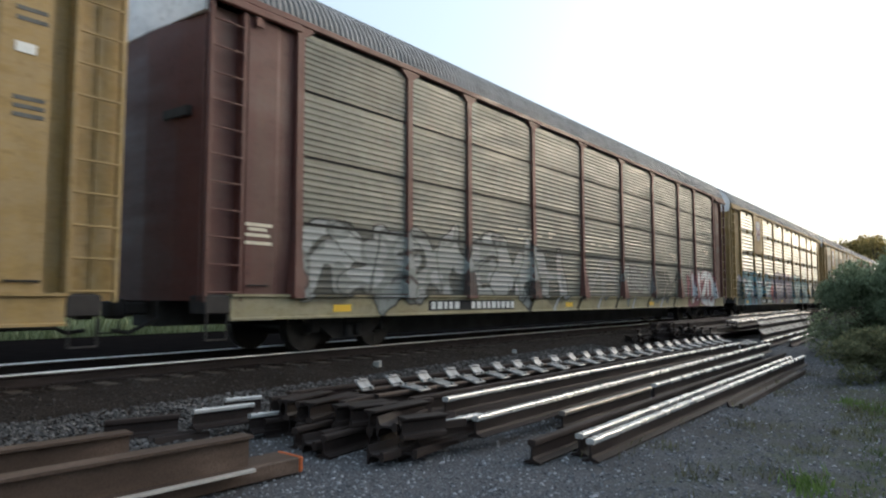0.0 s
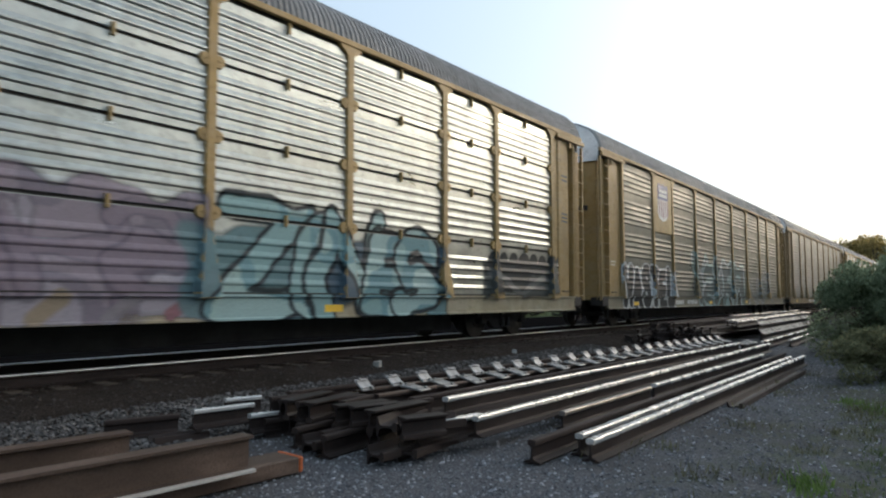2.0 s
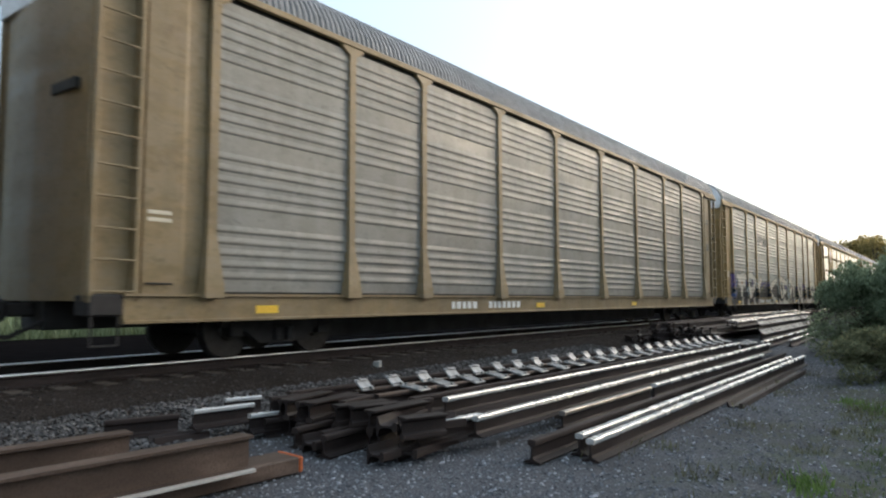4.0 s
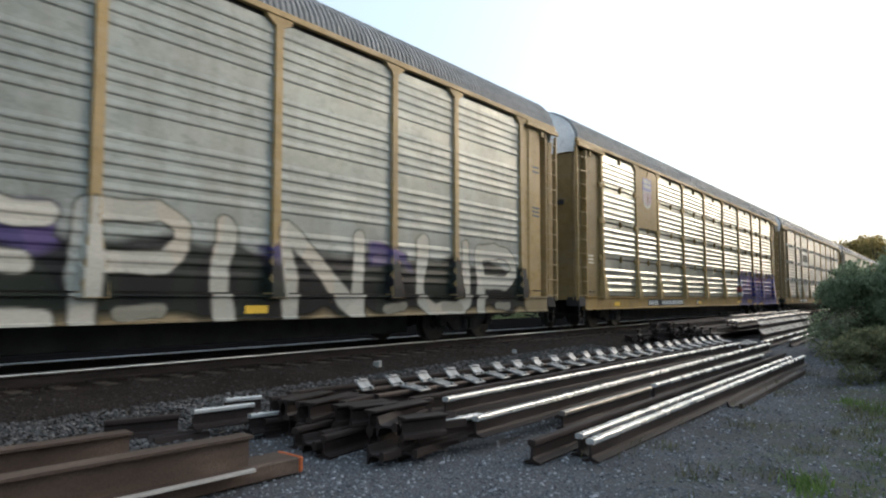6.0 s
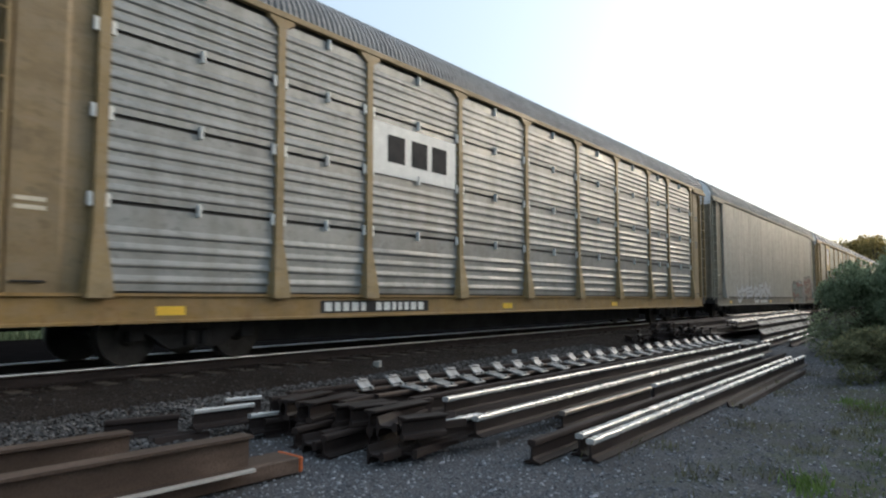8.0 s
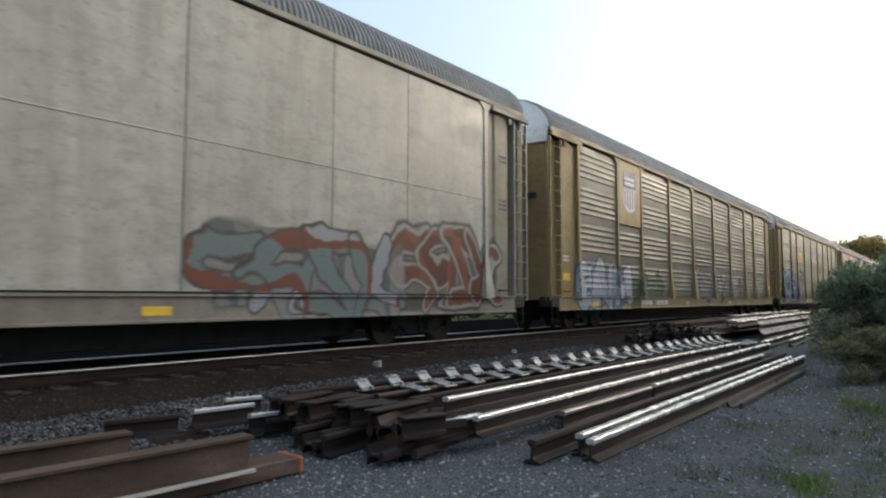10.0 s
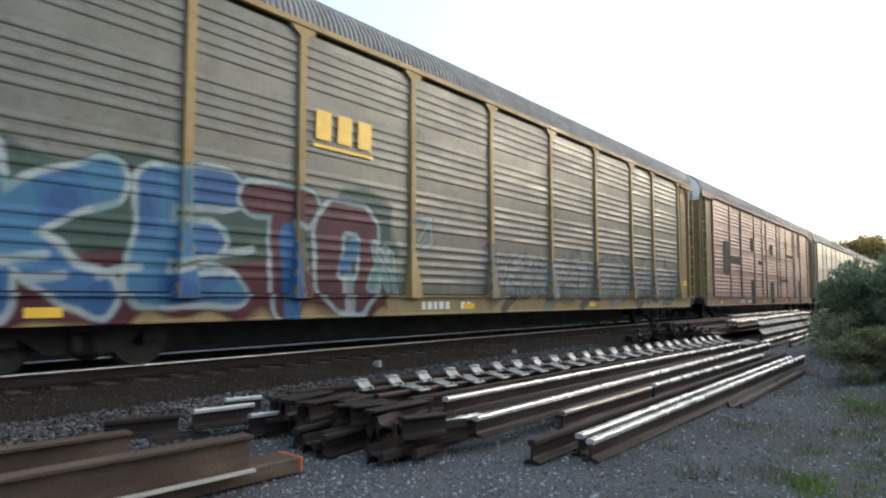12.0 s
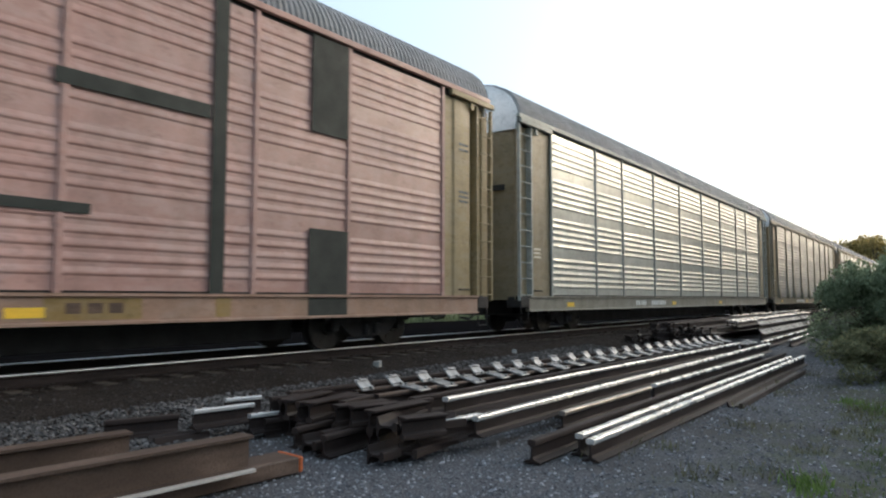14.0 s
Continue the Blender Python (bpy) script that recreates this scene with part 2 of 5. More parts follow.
def ground_z(x, y):
    z = 0.05 * noise.noise((x * 0.35, y * 0.35, 0)) + 0.02 * noise.noise((x * 1.7, y * 1.7, 3))
    if x > -1.6:
        z += min(0.9, 0.10 * (x + 1.6) ** 1.3) * min(1, max(0, (y - 6) / 8))
    return z * min(1.0, max(0.15, 1.0 - abs(x + 4) / 60))


def build_ground():
    xs = sorted({*np.round(np.arange(-8, 4.01, 0.25), 2), -3000, -800, -300, -120, -60, -40, -30, -24, -20, -17, -14, -12, -10, 5, 6, 8, 11, 15, 20, 30, 50, 90, 200, 600, 3000})
    ys = sorted({*np.round(np.arange(0, 24.01, 0.25), 2), -3000, -600, -150, -60, -30, -15, -8, -4, -2, *range(25, 60, 1), 65, 72, 80, 95, 120, 160, 220, 300, 420, 700, 1400, 4000})
    vs = [(x, y, ground_z(x, y) if abs(x) < 100 and -20 < y < 200 else 0.0) for y in ys for x in xs]
    w = len(xs)
    fs = [(j * w + i, j * w + i + 1, (j + 1) * w + i + 1, (j + 1) * w + i) for j in range(len(ys) - 1) for i in range(w - 1)]
    me = raw_mesh("ground", vs, fs, [M_GROUND])
    for p in me.polygons:
        p.use_smooth = True
    tagged(new("ground", me), "grey gravelly earth with grass patches beside the track", "ground", kind="structure")


BALLAST_PROFILE = [(-23.6, -0.3), (-22.6, 0.06), (-14.0, 0.07), (-12.6, 0.12), (-11.7, 0.215), (-11.0, 0.235), (-8.9, 0.235), (-8.3, 0.215), (-7.5, 0.12), (-6.3, 0.0), (-5.9, -0.3)]


def ballast_z(x):
    return float(np.interp(x, [p[0] for p in BALLAST_PROFILE], [p[1] for p in BALLAST_PROFILE]))


def scatter(name, label, count, pick, size, material, seed, flat=0.7):
    """Many small crushed stones in one mesh."""
    rng = np.random.default_rng(seed)
    base = np.array([(1, 0, 0), (-1, 0, 0), (0, 1, 0), (0, -1, 0), (0, 0, 1), (0, 0, -1)], float)
    tri = np.array([(0, 2, 4), (2, 1, 4), (1, 3, 4), (3, 0, 4), (2, 0, 5), (1, 2, 5), (3, 1, 5), (0, 3, 5)])
    vs, fs = [], []
    for i in range(count):
        x, y, z = pick(rng)
        s = size * rng.uniform(0.45, 1.25)
        q = base * rng.uniform(0.6, 1.15, (6, 1)) * s * np.array([1, rng.uniform(0.7, 1.2), flat])
        a = rng.uniform(0, 6.28)
        b = rng.uniform(-0.6, 0.6)
        ca, sa, cb, sb = math.cos(a), math.sin(a), math.cos(b), math.sin(b)
        q = q @ np.array([(ca, sa, 0), (-sa, ca, 0), (0, 0, 1)]) @ np.array([(1, 0, 0), (0, cb, sb), (0, -sb, cb)])
        vs.append(q + np.array([x, y, z + s * 0.25]))
        fs.append(tri + 6 * i)
    me = raw_mesh(name, np.concatenate(vs).tolist(), np.concatenate(fs).tolist(), [material])
    return tagged(new(name, me), label, "gravel", kind="stuff")


def build_stones():
    def near(rng):
        y = 2.2 + 15 * rng.random() ** 1.7 - abs(rng.normal()) * 0.9 if rng.random() < 0.85 else rng.normal() * 2.5
        x = -3.0 + rng.normal() * 2.0
        return x, y, ground_z(x, y)

    def shoulder(rng):
        y = 0.5 + 16 * rng.random() ** 1.6
        x = -7.35 + 1.75 * rng.random() - 0.02 * y
        return x, y, max(ballast_z(x), ground_z(x, y))

    def crib(rng):
        y = 1.0 + 45 * rng.random() ** 1.5
        x = -11.6 + 4.4 * rng.random()
        return x, y, ballast_z(x) - 0.01

    scatter("gravel", "loose grey crushed stones on the earth", 26000, near, 0.018, M_STONE, 3)
    scatter("shoulder_ballast", "grey crushed ballast stones on the shoulder", 13000, shoulder, 0.036, M_BALLAST, 4)
    scatter("crib_ballast", "rust-stained ballast stones between the sleepers", 11000, crib, 0.034, M_RUSTSTONE, 5)


M_RUSTSTONE = stone_mat("rust_stained_stone", (0.017, 0.014, 0.012), (0.07, 0.06, 0.052))
M_BED = bed("brown_ballast_fines")
# Near-black bed colour stands in for shade beyond the train; no gloss.
M_BEDSHADE = plain("shade_dark_bed", (0.008, 0.007, 0.007), 0.98, 0.0, 2.0, 0.4, 0.6)
M_BEDSHADE.node_tree.nodes["Principled BSDF"].inputs["Specular IOR Level"].default_value = 0.0

RAIL_HALF = [(0.076, 0.0), (0.076, 0.011), (0.02, 0.03), (0.009, 0.05), (0.009, 0.125), (0.02, 0.142), (0.037, 0.146), (0.038, 0.168), (0.0365, 0.178), (0.033, 0.183), (0.026, 0.186)]
RAIL_PROFILE = RAIL_HALF + [(-x, z) for x, z in RAIL_HALF[::-1]]
RAIL_MATS = [0] * 7 + [1] * 7 + [0] * 8


def rail_mesh(length, name="rail", mats=None):
    bm = bmesh.new()
    sweep(bm, RAIL_PROFILE, 0, length, True, RAIL_MATS)
    return mesh_of(bm, name, mats or [M_RUST, M_HEAD])


def build_track():
    bm = bmesh.new()
    # Index 1 paints the shaded strip seen beneath the cars, x -22.6 to -12.6.
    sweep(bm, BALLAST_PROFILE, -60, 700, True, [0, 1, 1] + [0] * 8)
    tagged(new("ballast_bed", mesh_of(bm, "ballast_bed", [M_BED, M_BEDSHADE])), "brown rust-stained ballast bed, its strip beyond the track blackened as shade", "track bed", kind="structure")
    track = thing("railway_track", "steel rails on dark timber sleepers in ballast", "track", kind="structure", m=pose(TRACK_X, 0, 0))
    me = rail_mesh(760, "rail", [M_RUST, M_TRACKHEAD])
    for s in (-1, 1):
        under("rail", me, track, None, "polished running rail", pose(s * GAUGE, -60, RAIL_TOP - 0.186))
    bm = bmesh.new()
    box(bm, -1.3, 1.3, -0.115, 0.115, 0.06, 0.222, 0.012)
    tie = mesh_of(bm, "sleeper", [M_TIE])
    bm = bmesh.new()
    box(bm, -0.17, 0.17, -0.09, 0.09, 0.0, 0.018, 0.004)
    box(bm, 0.08, 0.11, -0.02, 0.02, 0.015, 0.045)
    box(bm, -0.11, -0.08, -0.02, 0.02, 0.015, 0.045)
    plate = mesh_of(bm, "tie_plate", [M_RUST])
    for k in range(110):
        y = -4 + 0.53 * k
        under("sleeper", tie, track, None, "", pose(0, y, 0.017, 0, 0, random.uniform(-0.6, 0.6)))
        if k < 60:
            for s in (-1, 1):
                under("tie_plate", plate, track, None, "", pose(s * GAUGE, y, 0.222))
    bm = bmesh.new()
    for k in range(430):
        y = -4 + 0.53 * (110 + k)
        box(bm, -1.3, 1.3, y - 0.115, y + 0.115, 0.06, 0.239)
    tagged(part("far_sleepers", bm, M_TIE, track), kind="stuff")


build_ground()
build_track()
build_stones()

# ---- the train ----
SPEED = 21.85
PITCH = 28.6
FIRST_END = 5.5
LENGTH = 27.4
HALF = 1.55
POSTS = [1.8, 4.6, 6.65, 9.5, 12.35, 15.25, 18.05, 20.85, 22.85, 25.6]
DECK, SILL, EAVE = 0.99, 0.60, 5.40
TURN = pose(0, LENGTH, 0, 0, 0, 180)


def ribbed(y0, y1, z0, z1, ribs, base=HALF - 0.05, deep=0.032, back=0.03):
    """A pressed sheet between two posts: horizontal ribs at the heights in ribs stand proud of it."""
    prof = [(base - back, z0), (base, z0)]
    for z, h in ribs:
        prof += [(base, z), (base + deep, z + h * 0.24), (base + deep, z + h * 0.46), (base, z + h)]
    prof += [(base, z1), (base - back, z1)]
    bm = bmesh.new()
    sweep(bm, prof, y0, y1)
    return mesh_of(bm, "panel", [None])


def spread(z0, z1, count, h, lo, hi):
    return [(z0 + lo + (z1 - z0 - lo - hi) * i / max(1, count - 1) - h / 2, h) for i in range(count)]


TIER_Z = [(DECK + 0.03, 2.12), (2.175, 3.23), (3.285, 4.33), (4.385, EAVE - 0.07)]
TIERED, FINE, BANDED, SMOOTH = [], [], [], []
for y0, y1 in zip(POSTS, POSTS[1:]):
    row = []
    for k, (z0, z1) in enumerate(TIER_Z):
        row.append(ribbed(y0 + 0.05, y1 - 0.05, z0, z1, spread(z0, z1, 4 if k == 0 else 5, 0.115, 0.15, 0.33 if k < 1 else 0.2), deep=0.024))
    TIERED.append(row)
    FINE.append([ribbed(y0 + 0.05, y1 - 0.05, z0, z1, spread(z0, z1, 9, 0.07, 0.1, 0.1), deep=0.013) for z0, z1 in TIER_Z])
    groups = []
    for z in (1.2, 2.27, 3.34, 4.41):
        groups += [(z + 0.17 * i, 0.115) for i in range(5)]
    BANDED.append([ribbed(y0 + 0.05, y1 - 0.05, DECK + 0.03, EAVE - 0.07, groups, deep=0.016)])
    SMOOTH.append([ribbed(y0 + 0.01, y1 - 0.01, DECK + 0.03, EAVE - 0.05, [(3.15, 0.03)], HALF - 0.02, 0.012)])


def post_mesh(y):
    bm = bmesh.new()
    sec = [(DECK - 0.06, 0.18, 0.18), (DECK + 0.12, 0.17, 0.17), (DECK + 0.85, 0.08, 0.08), (EAVE - 0.35, 0.08, 0.06), (EAVE - 0.16, 0.09, 0.065), (EAVE - 0.06, 0.26, 0.07), (EAVE, 0.30, 0.07)]
    rings = [[bm.verts.new(v) for v in ((HALF - 0.06, y - w, z), (HALF - 0.06 + d, y - w * 0.9, z), (HALF - 0.06 + d, y + w * 0.9, z), (HALF - 0.06, y + w, z))] for z, w, d in sec]
    for a, b in zip(rings, rings[1:]):
        for i in range(4):
            bm.faces.new((a[i], a[(i + 1) % 4], b[(i + 1) % 4], b[i]))
    bm.faces.new(rings[0]), bm.faces.new(rings[-1][::-1])
    return mesh_of(bm, "post", [None])


def slim_post_mesh(y):
    bm = bmesh.new()
    box(bm, HALF - 0.06, HALF - 0.012, y - 0.05, y + 0.05, DECK - 0.04, EAVE - 0.01, 0.01)
    return mesh_of(bm, "post", [None])


def notice_mesh():
    bm = bmesh.new()
    box(bm, 1.495, 1.508, 0.84, 1.26, 0, 0.2)
    return mesh_of(bm, "notice_plate", [None])


def stencil_mesh():
    bm = bmesh.new()
    box(bm, 1.495, 1.506, 0.86, 1.2, 0, 0.05)
    return mesh_of(bm, "stencil_bar", [None])


def grab_mesh():
    bm = bmesh.new()
    pts = [(1.49, 0.86, 1.12), (1.545, 0.86, 1.12), (1.545, 1.2, 1.12), (1.49, 1.2, 1.12)]
    for p, q in zip(pts, pts[1:]):
        tube(bm, p, q, 0.014, seg=6)
    return mesh_of(bm, "grab_iron", [None])


def clip_mesh():
    bm = bmesh.new()
    box(bm, HALF - 0.05, HALF + 0.012, -0.022, 0.022, -0.09, 0.09, 0.006)
    return mesh_of(bm, "clip", [None])


def gusset_mesh():
    bm = bmesh.new()
    box(bm, HALF - 0.05, HALF - 0.004, -0.03, 0.03, -0.09, 0.09, 0.008)
    return mesh_of(bm, "panel_latch", [None])


def lobe_mesh():
    """Rounded hinge lobe beside a post."""
    bm = bmesh.new()
    tube(bm, (HALF - 0.05, 0, 0), (HALF - 0.004, 0, 0), 0.105, 0.095, 12)
    tube(bm, (HALF - 0.004, 0, 0), (HALF + 0.012, 0, 0), 0.025, seg=6)
    return mesh_of(bm, "panel_latch", [None])


def eave_mesh():
    bm = bmesh.new()
    box(bm, HALF - 0.06, HALF + 0.03, 0.05, LENGTH - 0.05, EAVE, EAVE + 0.11, 0.012)
    return mesh_of(bm, "eave_rail", [None])


def sill_mesh():
    bm = bmesh.new()
    prof = [(HALF - 0.12, SILL), (HALF + 0.02, SILL), (HALF + 0.02, SILL + 0.03), (HALF - 0.01, SILL + 0.045), (HALF - 0.01, DECK - 0.05), (HALF + 0.035, DECK - 0.04), (HALF + 0.035, DECK), (HALF - 0.12, DECK)]
    sweep(bm, prof, 0.55, LENGTH - 0.55)
    return mesh_of(bm, "side_sill", [None])


def deck_mesh():
    bm = bmesh.new()
    box(bm, -HALF + 0.125, HALF - 0.125, 0.15, LENGTH - 0.15, DECK - 0.08, DECK - 0.004)
    box(bm, -0.36, 0.36, 0.1, 1.7, 0.5, DECK - 0.085, 0.02)
    box(bm, -0.36, 0.36, LENGTH - 1.7, LENGTH - 0.1, 0.5, DECK - 0.085, 0.02)
    box(bm, -0.5, 0.5, 4.9, LENGTH - 4.9, 0.20, DECK - 0.085, 0.02)
    box(bm, -0.42, 0.42, 1.72, 4.88, 0.74, DECK - 0.085, 0.02)
    box(bm, -0.42, 0.42, LENGTH - 4.88, LENGTH - 1.72, 0.74, DECK - 0.085, 0.02)
    for y in np.arange(1.2, LENGTH - 1, 1.6):
        box(bm, -HALF + 0.14, -0.505, y - 0.05, y + 0.05, 0.68, DECK - 0.085)
        box(bm, 0.505, HALF - 0.14, y - 0.05, y + 0.05, 0.68, DECK - 0.085)
    return mesh_of(bm, "underframe", [None])


def core_mesh():
    bm = bmesh.new()
    # Added black filler box: gives the panel gaps their shaded darkness.
    box(bm, -HALF + 0.09, HALF - 0.09, 1.5, LENGTH - 1.5, DECK, EAVE + 0.05)
    return mesh_of(bm, "inner_wall", [None])


ROOF_HALF = [(1.50, EAVE + 0.02), (1.52, EAVE + 0.10), (1.47, EAVE + 0.30), (1.33, EAVE + 0.55), (1.10, EAVE + 0.76), (0.75, EAVE + 0.93), (0.38, EAVE + 1.01), (0.0, EAVE + 1.03)]


def roof_mesh():
    """Cross-ribbed sheet roof."""
    prof = ROOF_HALF + [(-x, z) for x, z in ROOF_HALF[-2::-1]]
    vs, fs, n = [], [], len(prof)
    ys, y, k = [], 0.12, 0
    while y < LENGTH - 0.12:
        ys.append((y, (1.0, 1.0, 1.03, 1.03)[k % 4]))
        y += (0.05, 0.013, 0.05, 0.013)[k % 4]
        k += 1
    for y, s in ys:
        for x, z in prof:
            vs.append((x * s, y, EAVE + (z - EAVE) * (1 + (s - 1) * 1.6)))
    for j in range(len(ys) - 1):
        for i in range(n - 1):
            fs.append((j * n + i, j * n + i + 1, (j + 1) * n + i + 1, (j + 1) * n + i))
    fs.append(tuple(range(n))[::-1])
    fs.append(tuple((len(ys) - 1) * n + i for i in range(n)))
    return raw_mesh("roof", vs, fs, [None])


def gable_mesh():
    """The pale cap of the car end above the doors."""
    bm = bmesh.new()
    prof = [(x * 0.985, z - 0.01) for x, z in ROOF_HALF] + [(-x * 0.985, z - 0.01) for x, z in ROOF_HALF[-2::-1]]
    prof = [(1.44, 5.12)] + prof + [(-1.44, 5.12)]
    sweep(bm, prof, 0.06, 0.13)
    return mesh_of(bm, "end_cap", [None])


def end_door_mesh():
    bm = bmesh.new()
    prof = [(-1.42, 0.10), (-0.75, 0.02), (-0.72, 0.02), (-0.02, -0.02), (0.02, -0.02), (0.72, 0.02), (0.75, 0.02), (1.42, 0.10)]
    a = [bm.verts.new((x, y + 0.06, DECK - 0.1)) for x, y in prof]
    b = [bm.verts.new((x, y + 0.06, 5.12)) for x, y in prof]
    c = [bm.verts.new((x, y + 0.12, DECK - 0.1)) for x, y in prof]
    d = [bm.verts.new((x, y + 0.12, 5.12)) for x, y in prof]
    for i in range(len(prof) - 1):
        bm.faces.new((a[i], a[i + 1], b[i + 1], b[i])), bm.faces.new((d[i], d[i + 1], c[i + 1], c[i]))
        bm.faces.new((b[i], b[i + 1], d[i + 1], d[i])), bm.faces.new((c[i], c[i + 1], a[i + 1], a[i]))
    bm.faces.new((a[0], b[0], d[0], c[0])), bm.faces.new((a[-1], c[-1], d[-1], b[-1]))
    return mesh_of(bm, "end_door", [None])


def slot_mesh():
    bm = bmesh.new()
    box(bm, 0.45, 1.1, 0.04, 0.12, 3.62, 3.76)
    return mesh_of(bm, "door_slot", [None])


def bay_mesh():
    """The folded plain sheet beside the end door, behind the ladder."""
    bm = bmesh.new()
    prof = [(1.34, 0.16), (1.35, 0.74), (1.50, 0.80), (1.50, 1.36), (1.47, 1.42), (1.47, 1.74)]
    a = [bm.verts.new((x, y, DECK)) for x, y in prof]
    b = [bm.verts.new((x, y, EAVE - 0.14)) for x, y in prof]
    c = [bm.verts.new((x - 0.05, y, DECK)) for x, y in prof]
    d = [bm.verts.new((x - 0.05, y, EAVE - 0.14)) for x, y in prof]
    for i in range(len(prof) - 1):
        bm.faces.new((a[i], a[i + 1], b[i + 1], b[i])), bm.faces.new((d[i], d[i + 1], c[i + 1], c[i])), bm.faces.new((b[i], b[i + 1], d[i + 1], d[i]))
    return mesh_of(bm, "end_panel", [None])


def ladder_mesh():
    bm = bmesh.new()
    box(bm, HALF - 0.19, HALF - 0.01, 0.66, 0.73, DECK - 0.12, EAVE - 0.14, 0.01)
    return mesh_of(bm, "ladder", [None])


def stile_mesh():
    bm = bmesh.new()
    box(bm, HALF - 0.09, HALF - 0.01, 0.085, 0.15, DECK - 0.12, EAVE - 0.14, 0.01)
    return mesh_of(bm, "stile", [None])


def backing_mesh():
    bm = bmesh.new()
    box(bm, 1.365, 1.39, 0.09, 0.655, DECK - 0.1, EAVE - 0.15)
    return mesh_of(bm, "backing_sheet", [None])


def rung_mesh():
    bm = bmesh.new()
    tube(bm, (HALF - 0.02, 0.14, 0), (HALF - 0.02, 0.69, 0), 0.016, seg=6)
    return mesh_of(bm, "rung", [None])


def bracket_mesh():
    bm = bmesh.new()
    box(bm, HALF - 0.03, HALF + 0.05, 0.08, 1.75, EAVE - 0.13, EAVE - 0.003, 0.015)
    box(bm, HALF - 0.02, HALF + 0.02, 0.86, 1.0, EAVE - 0.3, EAVE - 0.14, 0.01)
    return mesh_of(bm, "end_bracket", [None])


def step_mesh():
    bm = bmesh.new()
    box(bm, 1.15, HALF, 0.12, 0.55, 0.70, DECK - 0.02, 0.02)
    for y in (0.16, 0.5):
        box(bm, HALF - 0.04, HALF - 0.02, y - 0.012, y + 0.012, 0.34, 0.705)
    box(bm, HALF - 0.06, HALF - 0.01, 0.16, 0.5, 0.325, 0.345)
    return mesh_of(bm, "corner_step", [None])


def coupler_mesh():
    bm = bmesh.new()
    box(bm, -0.09, 0.09, -0.25, 0.3, 0.68, 0.86, 0.02)
    box(bm, -0.17, 0.15, -0.495, -0.24, 0.62, 0.92, 0.05)
    tube(bm, (0.35, 0.1, 0.62), (0.3, -0.3, 0.42), 0.03, seg=6)
    tube(bm, (0.3, -0.3, 0.42), (0.16, -0.49, 0.46), 0.03, seg=6)
    return mesh_of(bm, "coupler", [None])


def truck_parts():
    bm = bmesh.new()
    for s in (1,):
        pts = [(-1.15, 0.50), (-1.15, 0.62), (-0.8, 0.66), (-0.35, 0.78), (0.35, 0.78), (0.8, 0.66), (1.15, 0.62), (1.15, 0.50), (0.78, 0.46), (0.45, 0.22), (-0.45, 0.22), (-0.78, 0.46)]
        a = [bm.verts.new((s * 0.93, y, z)) for y, z in pts]
        b = [bm.verts.new((s * 1.07, y, z)) for y, z in pts]
        for i in range(len(pts)):
            j = (i + 1) % len(pts)
            bm.faces.new((a[i], a[j], b[j], b[i]))
        bm.faces.new(a), bm.faces.new(b[::-1])
    side = mesh_of(bm, "side_frame", [None])
    bm = bmesh.new()
    box(bm, -1.12, 1.12, -0.2, 0.2, 0.46, 0.72, 0.03)
    for s in (-1, 1):
        for y in (-0.13, 0.13):
            tube(bm, (s * 1.1, y, 0.26), (s * 1.1, y, 0.46), 0.07, seg=10)
    bolster = mesh_of(bm, "bolster", [None])
    bm = bmesh.new()
    tube(bm, (-0.98, 0, 0), (0.98, 0, 0), 0.08, seg=10)
    for s in (-1, 1):
        x0, x1 = sorted((s * 0.70, s * 0.83))
        tube(bm, (x0, 0, 0), (x1, 0, 0), 0.419, seg=24)
        tube(bm, (s * 0.67, 0, 0), (s * 0.70, 0, 0), 0.445, seg=24)
        tube(bm, (s * 0.83, 0, 0), (s * 0.86, 0, 0), 0.16, 0.12, seg=12)
        for k in range(4):
            a = k * math.pi / 2
            c, d = math.cos(a) * 0.29, math.sin(a) * 0.29
            tube(bm, (s * 0.829, c, d), (s * 0.838, c, d), 0.035, seg=6)
    wheel = mesh_of(bm, "wheelset", [None])
    bm = bmesh.new()
    box(bm, 0.9, 1.1, -0.11, 0.11, -0.09, 0.19, 0.02)
    axbox = mesh_of(bm, "axle_box", [None])
    return side, bolster, wheel, axbox


MESH = dict(notice=notice_mesh(), stencil=stencil_mesh(), grab=grab_mesh(), post=[post_mesh(y) for y in POSTS], slim=[slim_post_mesh(y) for y in POSTS], clip=clip_mesh(), latch=gusset_mesh(), lobe=lobe_mesh(), eave=eave_mesh(), sill=sill_mesh(), deck=deck_mesh(), core=core_mesh(), roof=roof_mesh(),
            cap=gable_mesh(), door=end_door_mesh(), slot=slot_mesh(), bay=bay_mesh(), ladder=ladder_mesh(), stile=stile_mesh(), backing=backing_mesh(), rung=rung_mesh(), bracket=bracket_mesh(), step=step_mesh(), coupler=coupler_mesh())
SIDE_FRAME, BOLSTER, WHEELSET, AXLE_BOX = truck_parts()
TRAIN, WHEELS = [], []


